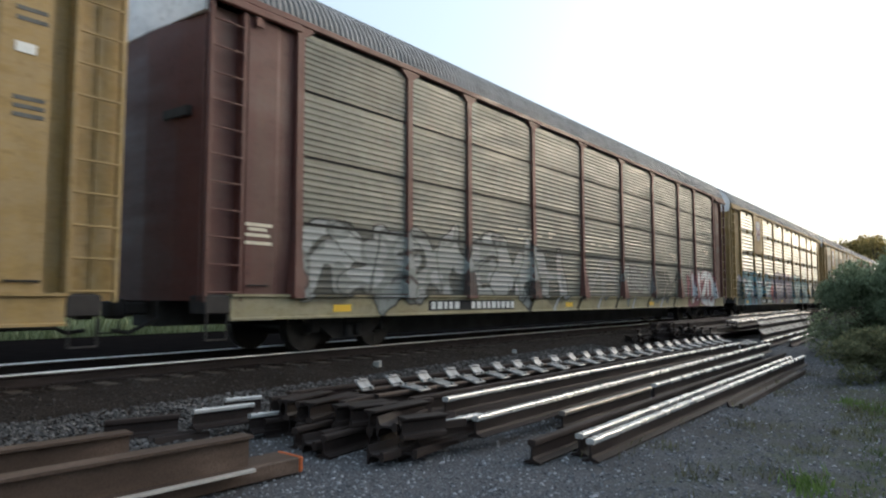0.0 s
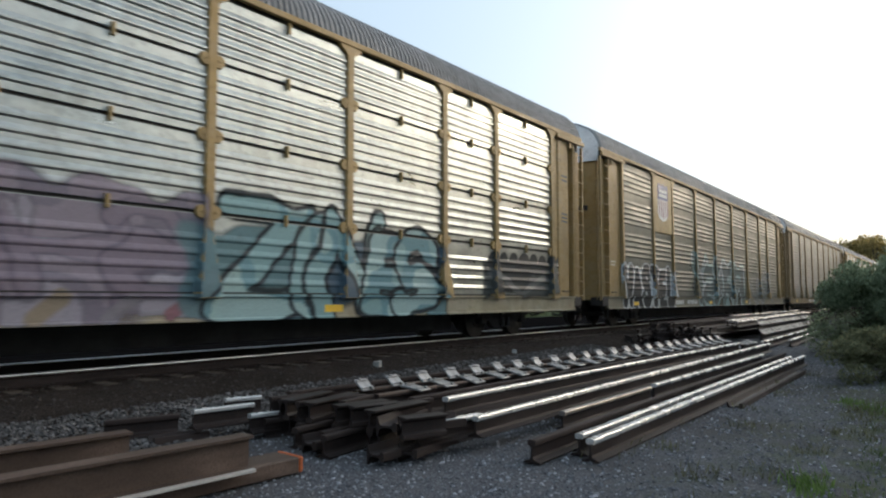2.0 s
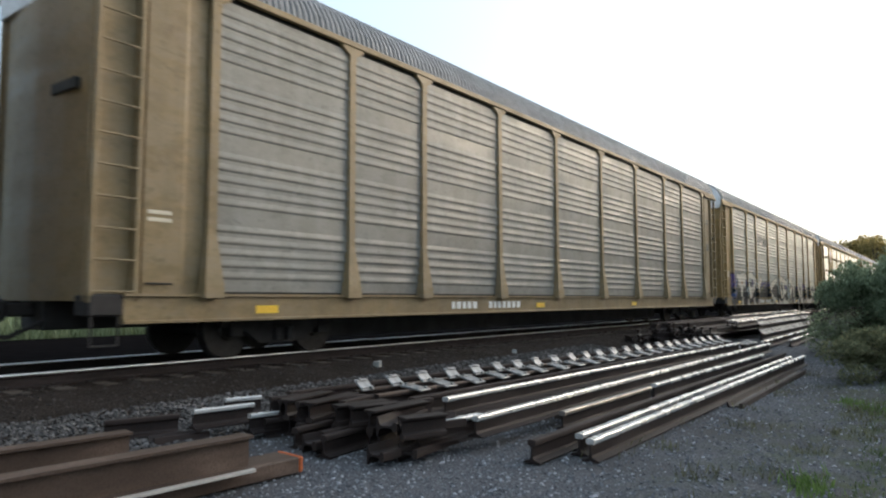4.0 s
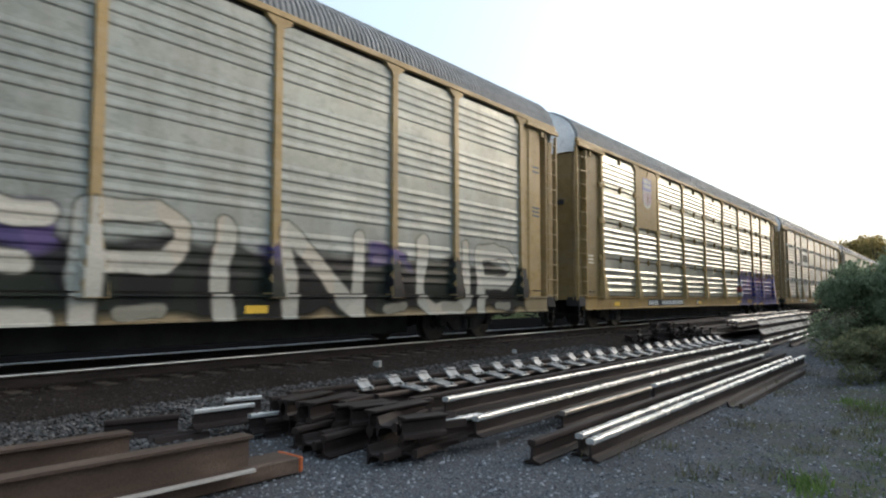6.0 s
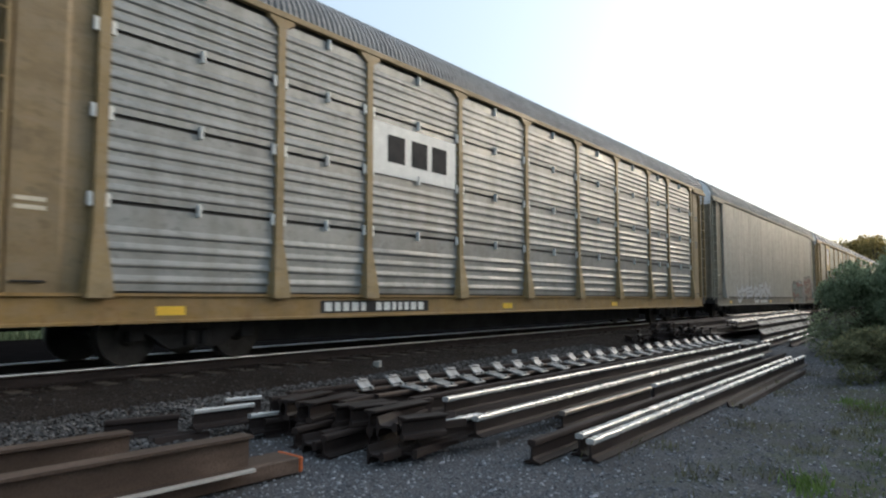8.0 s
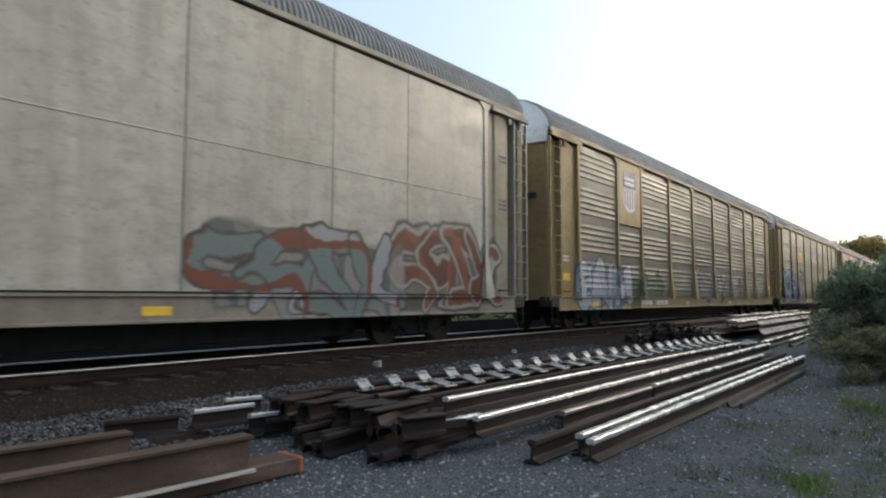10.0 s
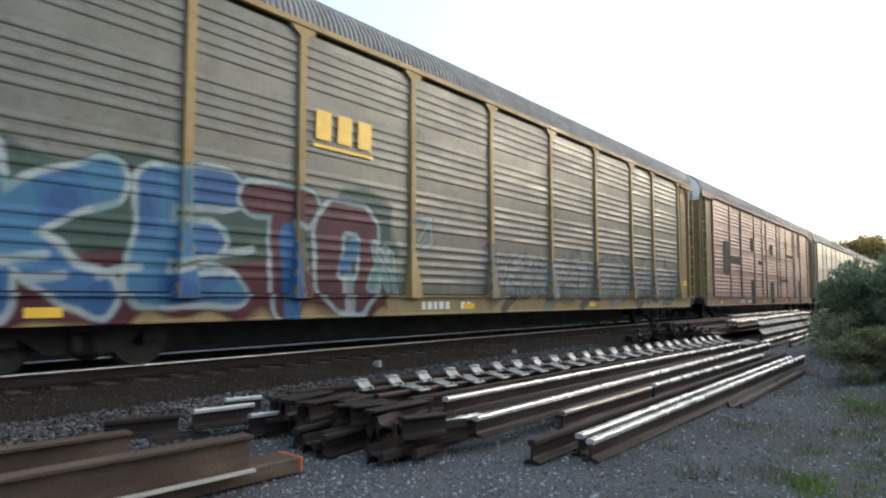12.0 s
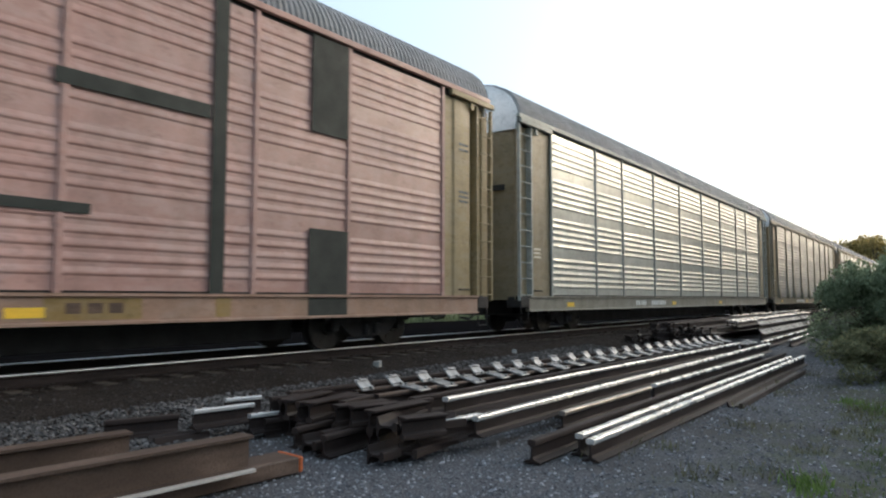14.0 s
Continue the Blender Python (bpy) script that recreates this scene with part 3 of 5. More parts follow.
def car(index, label, style, frame_mat, panel_mat, sill_mat, end_mat, roof_mat=None, latches=True, bars=(7.6, 10.4), latch_mat=None, post="post", ladder_mat=None, notice=False):
    c = thing("autorack_car", label, "railcar", "cars of the freight train", m=pose(TRACK_X, FIRST_END + PITCH * index, RAIL_TOP))
    roof_mat = roof_mat or M_ROOF
    ladder_mat = ladder_mat or frame_mat
    under("roof", MESH["roof"], c, roof_mat, "grey cross-ribbed sheet roof")
    under("inner_wall", MESH["core"], c, M_DARK)
    under("underframe", MESH["deck"], c, M_DARK)
    sheets = dict(tiered=TIERED, fine=FINE, banded=BANDED, smooth=SMOOTH)[style]
    for side in (Matrix(), TURN):
        for row in sheets:
            for me in row:
                under("panel", me, c, panel_mat, "", side)
        for y in POSTS[::9] if style == "smooth" else POSTS:
            under("post", MESH[post][POSTS.index(y)], c, panel_mat if style == "smooth" else frame_mat, "", side)
            if style == "tiered" and latches:
                for z in (2.15, 3.26, 4.36):
                    for s in (-0.11, 0.11):
                        under("panel_latch", MESH["latch" if latch_mat else "lobe"], c, latch_mat or frame_mat, "", side @ pose(0, y + s, z))
        if style == "tiered" and latches:
            for y0, y1 in zip(POSTS, POSTS[1:]):
                for z in (2.15, 3.26, 4.36, 5.28):
                    under("clip", MESH["clip"], c, latch_mat or frame_mat, "", side @ pose(0, (y0 + y1) / 2, z))
        under("eave_rail", MESH["eave"], c, frame_mat, "", side)
        under("side_sill", MESH["sill"], c, sill_mat, "", side)
    for end in (Matrix(), TURN):
        under("end_cap", MESH["cap"], c, M_CAP, "pale unpainted sheet above the end doors", end)
        under("end_door", MESH["door"], c, end_mat, "", end)
        under("door_slot", MESH["slot"], c, M_DARK, "", end)
        under("coupler", MESH["coupler"], c, M_TRUCK, "grimy knuckle coupler", end)
        for flip in (Matrix(), Matrix.Diagonal((-1, 1, 1, 1))):
            out = pose(0, -0.17 if end is TURN else 0.02, 0)
            ladder = under("ladder", MESH["ladder"], c, ladder_mat, "", end @ flip @ out)
            under("stile", MESH["stile"], ladder, ladder_mat)
            under("backing_sheet", MESH["backing"], ladder, end_mat)
            for k in range(11):
                under("rung", MESH["rung"], ladder, ladder_mat, "", pose(0, 0, DECK + 0.02 + 0.40 * k))
            under("end_panel", MESH["bay"], c, end_mat, "", end @ flip)
            under("end_bracket", MESH["bracket"], c, ladder_mat, "", end @ flip @ out)
            under("corner_step", MESH["step"], c, M_TRUCK, "", end @ flip)
    for y in (3.5, LENGTH - 3.5):
        t = under("truck", BOLSTER, c, M_TRUCK, "grimy cast steel four-wheel truck", pose(0, y, 0))
        for turn in (0, 180):
            under("side_frame", SIDE_FRAME, t, M_TRUCK, "", pose(0, 0, 0, 0, 0, turn))
            for dy in (-0.89, 0.89):
                under("axle_box", AXLE_BOX, t, M_TRUCK, "", pose(0, dy, 0.42, 0, 0, turn))
        for dy in (-0.89, 0.89):
            WHEELS.append((under("wheelset", WHEELSET, t, M_TREAD, "steel wheels on an axle", pose(0, dy, 0.419)), dy))
    # unreadable reporting marks on the sill
    y, rng = bars[0], random.Random(index + 40)
    while y < bars[1]:
        w = rng.uniform(0.10, 0.17)
        if not bars[0] + 0.9 < y < bars[0] + 1.25:
            bm = bmesh.new()
            box(bm, HALF - 0.011, HALF - 0.006, y, y + w, SILL + 0.11, SILL + 0.26)
            part("mark_bar", bm, M_WHITE, c, "pale lettering bar on the sill")
        y += w + 0.07
    for y in (2.6, 11.2, 17.5):
        bm = bmesh.new()
        box(bm, HALF - 0.011, HALF - 0.004, y, y + 0.42, SILL + 0.10, SILL + 0.22)
        part("reflector", bm, M_SAFETY, c, "yellow reflective tape")
    # stencil and notice beside the leading end door
    rng = random.Random(index + 90)
    if notice:
        under("notice_plate", MESH["notice"], c, M_SAFETY, "small yellow notice plate", pose(0, 0, 1.42))
    for k in range(rng.randint(1, 3)):
        under("stencil_bar", MESH["stencil"], c, M_CREAM, "faded pale stencil bar", pose(0, 0, 1.95 + 0.1 * k))
    for z in (4.25, 4.13, 3.2, 3.1, 3.0):
        under("stencil_bar", MESH["stencil"], c, M_DULLBLK, "faded dark stencil bar", TURN @ Matrix.Diagonal((-1, 1, 1, 1)) @ pose(0, 0, z))
    if notice:
        under("notice_plate", MESH["notice"], c, M_SAFETY, "small yellow notice plate", TURN @ Matrix.Diagonal((-1, 1, 1, 1)) @ pose(0, 0, 1.42))
    for end in (Matrix(), TURN @ Matrix.Diagonal((-1, 1, 1, 1))):
        under("grab_iron", MESH["grab"], c, M_TRUCK, "dark bent grab iron", end)
    TRAIN.append((c, index))
    return c


def slab(c, name, y0, y1, z0, z1, material, label="", x=HALF - 0.016, parent=None):
    """A flat painted patch or plate on the side."""
    bm = bmesh.new()
    box(bm, x - 0.004, x, y0, y1, z0, z1)
    return part(name, bm, material, parent or c, label)


def shield(c, plate_mat, y0=4.62, y1=6.53, z0=3.3, faded=False):
    """A painted plate with a shield of bars and stripes."""
    bm = bmesh.new()
    box(bm, HALF - 0.05, HALF - 0.006, y0, y1, z0, EAVE - 0.03, 0.01)
    p = part("emblem_plate", bm, M_PLATEPAINT if not faded else plate_mat, c, "plain painted plate with a shield emblem")
    cy, w = (y0 + y1) / 2, 0.42 if faded else 0.54
    zt, zb = z0 + 1.80, z0 + (0.72 if faded else 0.42)
    x = HALF - 0.0015

    def flat(name, pts, mt, off=0.0):
        bm = bmesh.new()
        a = [bm.verts.new((x - 0.004, y, z)) for y, z in pts]
        b = [bm.verts.new((x + off, y, z)) for y, z in pts]
        bm.faces.new(a), bm.faces.new(b[::-1])
        for i in range(len(pts)):
            j = (i + 1) % len(pts)
            bm.faces.new((a[i], b[i], b[j], a[j]))
        part(name, bm, mt, p)

    zm = zt - (0.45 if faded else 0.58)
    flat("shield_field", [(cy - w, zm), (cy - w, zb + 0.28), (cy - w * 0.7, zb + 0.1), (cy, zb), (cy + w * 0.7, zb + 0.1), (cy + w, zb + 0.28), (cy + w, zm)], M_FADEWHITE if faded else M_WHITE)
    flat("shield_top", [(cy - w, zm), (cy + w, zm), (cy + w, zt - 0.12), (cy + w * 0.82, zt), (cy + w * 0.3, zt - 0.06), (cy, zt + 0.02), (cy - w * 0.3, zt - 0.06), (cy - w * 0.82, zt), (cy - w, zt - 0.12)], M_FADEBLUE if faded else M_BLUE)
    for k in range(5):
        y = cy + w * (-0.78 + k * 0.39)
        flat("shield_stripe", [(y, zm - 0.02), (y, zb + 0.24 - 0.13 * (1 - abs(k - 2) / 2.2)), (y + 0.075, zb + 0.24 - 0.13 * (1 - abs(k - 2) / 2.2)), (y + 0.075, zm - 0.02)], M_FADERED if faded else M_RED, 0.003)
    for z in (zm + 0.1, zm + 0.26):
        flat("shield_bar", [(cy - w * 0.78, z), (cy + w * 0.78, z), (cy + w * 0.78, z + 0.11), (cy - w * 0.78, z + 0.11)], M_FADEWHITE if faded else M_WHITE, 0.003)


# letters as strokes on a grid of 4 by 6; two digits are one point
GLYPHS = dict(A="002640 1232", B="00063645443303 3342413000", C="4536160501103041", E="46060040 0333", H="0006 4046 0343", I="2026", K="0006 460340", L="060040", M="0006234640",
              N="00064046", O="100105163645413010", P="00063645443303", R="00063645443303 2340", S="453616050413334241301001", T="2026 0646", U="060110304146", X="0046 0640", Y="2023 062346", Z="06460040")


def soft(Y, Z, scale, seed):
    """Smooth random field between 0 and 1."""
    g = np.random.default_rng(seed).random((64, 64))
    u, v = Y * scale + 100.0, Z * scale + 100.0
    i, j = np.floor(u).astype(int), np.floor(v).astype(int)
    a, b = u - i, v - j
    a, b = a * a * (3 - 2 * a), b * b * (3 - 2 * b)
    i, j = i % 64, j % 64
    p, q = (i + 1) % 64, (j + 1) % 64
    return (g[i, j] * (1 - a) + g[p, j] * a) * (1 - b) + (g[i, q] * (1 - a) + g[p, q] * a) * b


class Mural:
    """Sprayed paint that follows the ribs, posts and sill of a car side. It is drawn in strokes, then linked as one thin sheet."""

    def __init__(self, style, y0, y1, top, seed=1):
        self.style, self.seed = style, seed
        base, deep, ribs = HALF - 0.05, 0.024, []
        if style == "tiered":
            for k, (a, b) in enumerate(TIER_Z):
                ribs += spread(a, b, 4 if k == 0 else 5, 0.115, 0.15, 0.33 if k < 1 else 0.2)
        elif style == "fine":
            deep = 0.013
            for a, b in TIER_Z:
                ribs += spread(a, b, 9, 0.07, 0.1, 0.1)
        elif style == "banded":
            deep = 0.016
            for z in (1.2, 2.27, 3.34):
                ribs += [(z + 0.17 * i, 0.115) for i in range(5)]
        else:
            base, deep, ribs = HALF - 0.02, 0.012, [(3.15, 0.03)]
        pr = [(SILL, HALF + 0.02), (SILL + 0.03, HALF + 0.02), (SILL + 0.045, HALF - 0.01), (DECK - 0.05, HALF - 0.01), (DECK - 0.04, HALF + 0.035), (DECK, HALF + 0.035), (DECK + 0.025, base)]
        for z, h in ribs:
            pr += [(z, base), (z + h * 0.24, base + deep), (z + h * 0.46, base + deep), (z + h, base)]
        self.pz, self.px = np.array([p[0] for p in pr]), np.array([p[1] for p in pr])
        zs = [p[0] for p in pr if p[0] <= top]
        zs += [z for z in np.arange(SILL + 0.01, top, 0.03) if min(abs(z - q) for q in zs) > 0.01]
        self.ys, self.zs = np.arange(y0, y1, 0.032), np.array(sorted(zs))
        self.Y, self.Z = np.meshgrid(self.ys, self.zs, indexing="ij")
        self.rgb, self.a = np.zeros(self.Y.shape + (3,)), np.zeros(self.Y.shape)
        self.wy = (soft(self.Y, self.Z, 1.6, seed) - 0.5) * 0.32 + (soft(self.Y, self.Z, 5.0, seed + 1) - 0.5) * 0.05
        self.wz = (soft(self.Y, self.Z, 1.6, seed + 2) - 0.5) * 0.26 + (soft(self.Y, self.Z, 5.0, seed + 3) - 0.5) * 0.05

    def lay(self, cover, colours, scale=1.0):
        """Lays one coat; several colours run into each other in patches."""
        cols = np.array(colours, float)
        if cols.ndim == 1:
            cols = cols[None]
        pick = np.clip(((soft(self.Y, self.Z, scale, self.seed + 11) - 0.2) / 0.6) * len(cols), 0, len(cols) - 0.001).astype(int)
        c = cover[..., None]
        self.rgb = np.where(self.a[..., None] < 0.02, cols[pick], self.rgb * (1 - c) + cols[pick] * c)
        self.a = np.maximum(self.a, cover)

    def cloud(self, y0, y1, z0, z1, colours, cover=0.9, ragged=0.3, scale=1.0):
        """A fogged area with an uneven edge."""
        w = (soft(self.Y, self.Z, 2.2, self.seed + 21) - 0.5) * ragged * 2
        d = np.minimum(np.minimum(self.Y - y0, y1 - self.Y), np.minimum(self.Z - z0, z1 - self.Z)) + w
        self.lay(np.clip(d / 0.12, 0, 1) * cover, colours, scale)

    def away(self, strokes, warp=1.0):
        """Distance of every point of the side from the strokes."""
        Y, Z = self.Y + self.wy * warp, self.Z + self.wz * warp
        d = np.full(Y.shape, 9.0)
        for line in strokes:
            for (a, b), (p, q) in zip(line, line[1:]):
                l2 = (p - a) ** 2 + (q - b) ** 2 + 1e-9
                u = np.clip(((Y - a) * (p - a) + (Z - b) * (q - b)) / l2, 0, 1)
                d = np.minimum(d, np.hypot(Y - a - u * (p - a), Z - b - u * (q - b)))
        return d

    def stroke(self, line, width, colour, cover=0.95, warp=0.4):
        self.lay(np.clip((width - self.away([line], warp)) / 0.03 + 0.5, 0, 1) * cover, colour)

    def letter(self, ch, y0, y1, z0, z1, weight, fill, edge=None, rim=0.08, halo=None, glow=0.2, lean=0.0, warp=1.0, flip=False, cover=0.96, scale=1.0):
        lines = []
        for run in GLYPHS[ch].split():
            pts = [(int(run[i]) / 4, int(run[i + 1]) / 6) for i in range(0, len(run) - 1, 2)]
            lines.append([(y0 + (y1 - y0) * ((1 - u) if flip else u) + lean * (v - 0.5), z0 + (z1 - z0) * v) for u, v in pts])
        d = self.away(lines, warp) - weight
        if halo is not None:
            self.lay(np.clip((glow - d) / (0.5 * glow), 0, 1) * cover * 0.85, halo, scale)
        if edge is not None:
            self.lay(np.clip((rim - d) / 0.03 + 0.5, 0, 1) * cover, edge, scale)
        self.lay(np.clip(-d / 0.03 + 0.5, 0, 1) * cover, fill, scale)

    def word(self, text, y0, y1, z0, z1, weight, fill, **more):
        step = (y1 - y0) / len(text)
        for k, ch in enumerate(text):
            dz = 0.07 * math.sin(k * 2.1 + self.seed)
            m = min(weight, step * 0.3)
            self.letter(ch, y0 + k * step + m, y0 + (k + 1) * step - m * 0.6, z0 + dz, z1 + dz, weight, fill, **more)

    def scrawl(self, count, y0, y1, z0, z1, weight, fill, **more):
        """Letter-like shapes that spell nothing."""
        rng = random.Random(self.seed * 7 + count)
        step = (y1 - y0) / count
        for k in range(count):
            dz = rng.uniform(-0.08, 0.08)
            self.letter(rng.choice("ABEHKMNPRSXYZ"), y0 + (k - 0.08) * step, y0 + (k + 0.98) * step, z0 + dz, z1 + dz * 2, weight, fill, lean=rng.uniform(-0.3, 0.3), warp=1.7, flip=rng.random() < 0.6, **more)

    def done(self, c, label, keep=(), splits=()):
        """Links the paint, one part for each tag between the splits; keep names stretches of the sill that stay clear."""
        zp, wp, dp = (DECK - 0.06, DECK + 0.12, DECK + 0.85, EAVE), (0.18, 0.17, 0.08, 0.08), (0.18, 0.17, 0.08, 0.06)
        X = np.interp(self.Z, self.pz, self.px)
        post = np.zeros(X.shape, bool)
        if self.style != "smooth":
            W, D = np.interp(self.Z, zp, wp), np.interp(self.Z, zp, dp)
            for y in POSTS:
                k = np.clip((W * 1.04 - np.abs(self.Y - y)) / (0.1 * W), 0, 1)
                post |= k > 0
                X = np.where((k > 0) & (self.Z > DECK - 0.06), np.maximum(X, HALF - 0.06 + D * np.clip(k * 1.5, 0, 1)), X)
        X = X + np.where(self.Z < DECK - 0.05, 0.0025, 0.005)
        ny, nz = self.Y.shape
        cz = (self.zs[1:] + self.zs[:-1]) / 2
        solid = ~((cz > DECK + 0.002) & (cz < DECK + 0.03))
        if self.style in ("tiered", "fine"):
            for (a, b), (p, q) in zip(TIER_Z, TIER_Z[1:]):
                solid &= ~((cz > b - 0.004) & (cz < p + 0.004))
        most = np.maximum(np.maximum(self.a[1:, 1:], self.a[:-1, 1:]), np.maximum(self.a[1:, :-1], self.a[:-1, :-1]))
        ok = (most > 0.06) & (solid[None, :] | (post[1:, 1:] & post[:-1, 1:]))
        for a, b in keep:
            ok &= ~(((self.ys[1:] > a) & (self.ys[:-1] < b))[:, None] & (cz < DECK)[None, :])
        mid = (self.ys[1:] + self.ys[:-1]) / 2
        co = np.stack([X.ravel(), self.Y.ravel(), self.Z.ravel()], 1)
        rgba = np.concatenate([self.rgb.reshape(-1, 3), self.a.reshape(-1, 1)], 1)
        for a, b in zip((0.0, *splits), (*splits, 99.0)):
            i, j = np.nonzero(ok & ((mid > a) & (mid <= b))[:, None])
            if not len(i):
                continue
            quads = np.stack([i * nz + j, (i + 1) * nz + j, (i + 1) * nz + j + 1, i * nz + j + 1], 1)
            used, back = np.unique(quads, return_inverse=True)
            me = raw_mesh("graffiti", co[used].tolist(), back.reshape(-1, 4).tolist(), [M_SPRAY])
            tint = me.color_attributes.new("paint", "FLOAT_COLOR", "POINT")
            tint.data.foreach_set("color", rgba[used].astype(np.float32).ravel())
            under("graffiti", me, c, None, label)


M_SPRAY = spray_mat("sprayed_paint")
INK, CHALK = (0.01, 0.01, 0.012), (0.7, 0.72, 0.71)


def mural_silver(c):
    m = Mural("fine", 1.85, 26.0, 2.5, 5)
    silver = [(0.42, 0.44, 0.41), (0.31, 0.325, 0.3), (0.52, 0.54, 0.51)]
    m.cloud(1.9, 11.2, SILL + 0.3, 2.1, [(0.16, 0.165, 0.15), (0.12, 0.125, 0.115)], 0.5, 0.25, 2.0)
    m.scrawl(9, 1.95, 11.0, 1.0, 2.08, 0.20, silver, edge=(0.07, 0.07, 0.065), rim=0.045, cover=0.85, scale=2.2)
    m.scrawl(3, 12.9, 15.6, 1.0, 2.0, 0.13, [(0.40, 0.41, 0.38), (0.31, 0.32, 0.3)], cover=0.7)
    m.cloud(15.6, 18.0, 1.1, 1.95, (0.4, 0.4, 0.37), 0.5, 0.3)
    m.scrawl(2, 18.2, 20.6, 1.05, 1.75, 0.17, (0.028, 0.04, 0.03), edge=(0.3, 0.3, 0.26), rim=0.05, cover=0.85)
    m.cloud(21.9, 25.7, SILL, 1.75, [(0.28, 0.06, 0.07), (0.36, 0.12, 0.14)], 0.75, 0.35)
    m.word("IAZO", 22.0, 25.4, 0.85, 1.9, 0.13, CHALK, edge=(0.34, 0.16, 0.18), rim=0.07)
    for y in (22.2, 23.9):
        m.stroke([(y, 1.8), (y, 2.42)], 0.05, (0.5, 0.45, 0.45), 0.8)
    for k in range(9):
        y = 9.2 + 1.35 * k
        m.stroke([(y, SILL + 0.05), (y + 0.25, DECK - 0.06)], 0.07, CHALK if k % 2 else (0.06, 0.06, 0.055), 0.7)
    m.done(c, "silver white and pink sprayed graffiti along the lower side", [(5.2, 8.5)], (11.6, 15.7, 18.0, 21.3))


def mural_teal(c):
    m = Mural("tiered", 0.85, 26.0, 2.75, 7)
    blue = [(0.16, 0.37, 0.43), (0.12, 0.28, 0.34), (0.34, 0.52, 0.54)]
    m.cloud(1.1, 9.4, SILL, 2.05, [(0.25, 0.26, 0.31), (0.15, 0.18, 0.19), (0.36, 0.35, 0.41)], 0.85, 0.35, 1.4)
    m.cloud(1.0, 2.6, SILL, 1.7, (0.06, 0.09, 0.075), 0.85, 0.4)
    for y, z in ((3.7, 2.35), (4.9, 2.3), (5.8, 2.28), (7.1, 2.25)):
        m.stroke([(y, 2.0), (y + 0.1, z)], 0.17, (0.10, 0.14, 0.12), 0.75)
    m.scrawl(5, 2.3, 8.4, 0.75, 2.0, 0.21, blue, edge=(0.025, 0.03, 0.04), rim=0.07, scale=1.8)
    for y in (2.5, 3.9, 5.3, 6.5, 7.6):
        m.stroke([(y, 0.66), (y + 0.1, 1.0), (y + 0.45, 1.35)], 0.12, (0.36, 0.37, 0.42), 0.85)
    m.cloud(8.5, 9.35, 0.8, 1.72, (0.34, 0.025, 0.04), 0.95, 0.16)
    m.cloud(9.2, 15.2, SILL, 2.42, [(0.34, 0.29, 0.34), (0.25, 0.22, 0.27), (0.40, 0.37, 0.42)], 0.85, 0.2, 1.3)
    m.scrawl(5, 9.6, 15.0, 1.0, 2.05, 0.13, [(0.46, 0.43, 0.48), (0.33, 0.27, 0.33)], edge=(0.15, 0.13, 0.17), rim=0.06, cover=0.7, scale=1.5)
    for k in range(7):
        y = 9.6 + 0.85 * k
        m.stroke([(y, SILL + 0.08), (y + 0.3, DECK - 0.08)], 0.10, [(0.32, 0.09, 0.10), (0.36, 0.27, 0.13), (0.30, 0.28, 0.30)][k % 3], 0.7)
    m.cloud(14.9, 20.7, SILL, 1.9, [(0.10, 0.15, 0.19), (0.15, 0.26, 0.28)], 0.9, 0.3, 1.3)
    pale = [(0.30, 0.47, 0.47), (0.20, 0.36, 0.39), (0.42, 0.58, 0.56)]
    for ch, a, b, z in (("Z", 15.5, 16.9, 2.25), ("I", 16.9, 17.5, 2.1), ("N", 17.5, 18.7, 2.2), ("E", 18.75, 19.6, 1.95), ("S", 19.5, 20.4, 1.95)):
        m.letter(ch, a, b, 0.78, z, 0.20, pale, edge=(0.015, 0.022, 0.028), rim=0.085, lean=0.25, warp=1.2, scale=1.6)
    m.cloud(22.3, 26.0, SILL + 0.3, 1.78, [(0.05, 0.055, 0.055), (0.09, 0.10, 0.095)], 0.9, 0.15)
    for k in range(8):
        m.stroke([(22.6 + 0.45 * k, 1.6), (22.8 + 0.45 * k, 1.84)], 0.19, (0.05, 0.055, 0.055), 0.9)
    m.stroke([(22.6, 1.5), (23.4, 1.35), (24.1, 1.0), (25.2, 1.45)], 0.09, (0.22, 0.23, 0.22), 0.7)
    m.done(c, "teal mauve and pale green sprayed graffiti with black outlines", [(5.8, 8.45)], (9.3, 15.0, 21.5))


def mural_outline(c):
    m = Mural("banded", 1.6, 24.5, 2.85, 9)
    m.cloud(1.66, 6.8, SILL, 1.98, [(0.62, 0.64, 0.63), (0.5, 0.52, 0.52)], 0.9, 0.08)
    m.word("HASTEL", 1.75, 6.72, SILL + 0.16, 1.84, 0.2, INK, edge=(0.74, 0.77, 0.76), rim=0.07, warp=0.3)
    m.cloud(9.0, 17.1, SILL, 2.15, [(0.13, 0.15, 0.135), (0.17, 0.20, 0.18)], 0.55, 0.4)
    m.scrawl(5, 9.3, 17.0, 0.8, 2.35, 0.24, [(0.10, 0.115, 0.11), (0.13, 0.145, 0.135)], edge=[(0.46, 0.58, 0.56), (0.58, 0.66, 0.65), (0.34, 0.5, 0.48)], rim=0.15, cover=0.85, scale=1.4)
    m.scrawl(3, 18.6, 23.4, 0.9, 1.95, 0.15, (0.16, 0.16, 0.14), edge=(0.6, 0.62, 0.6), rim=0.07, cover=0.75)
    m.done(c, "black letters with white outlines and pale teal tags", [(6.75, 9.45)], (7.8, 17.8))


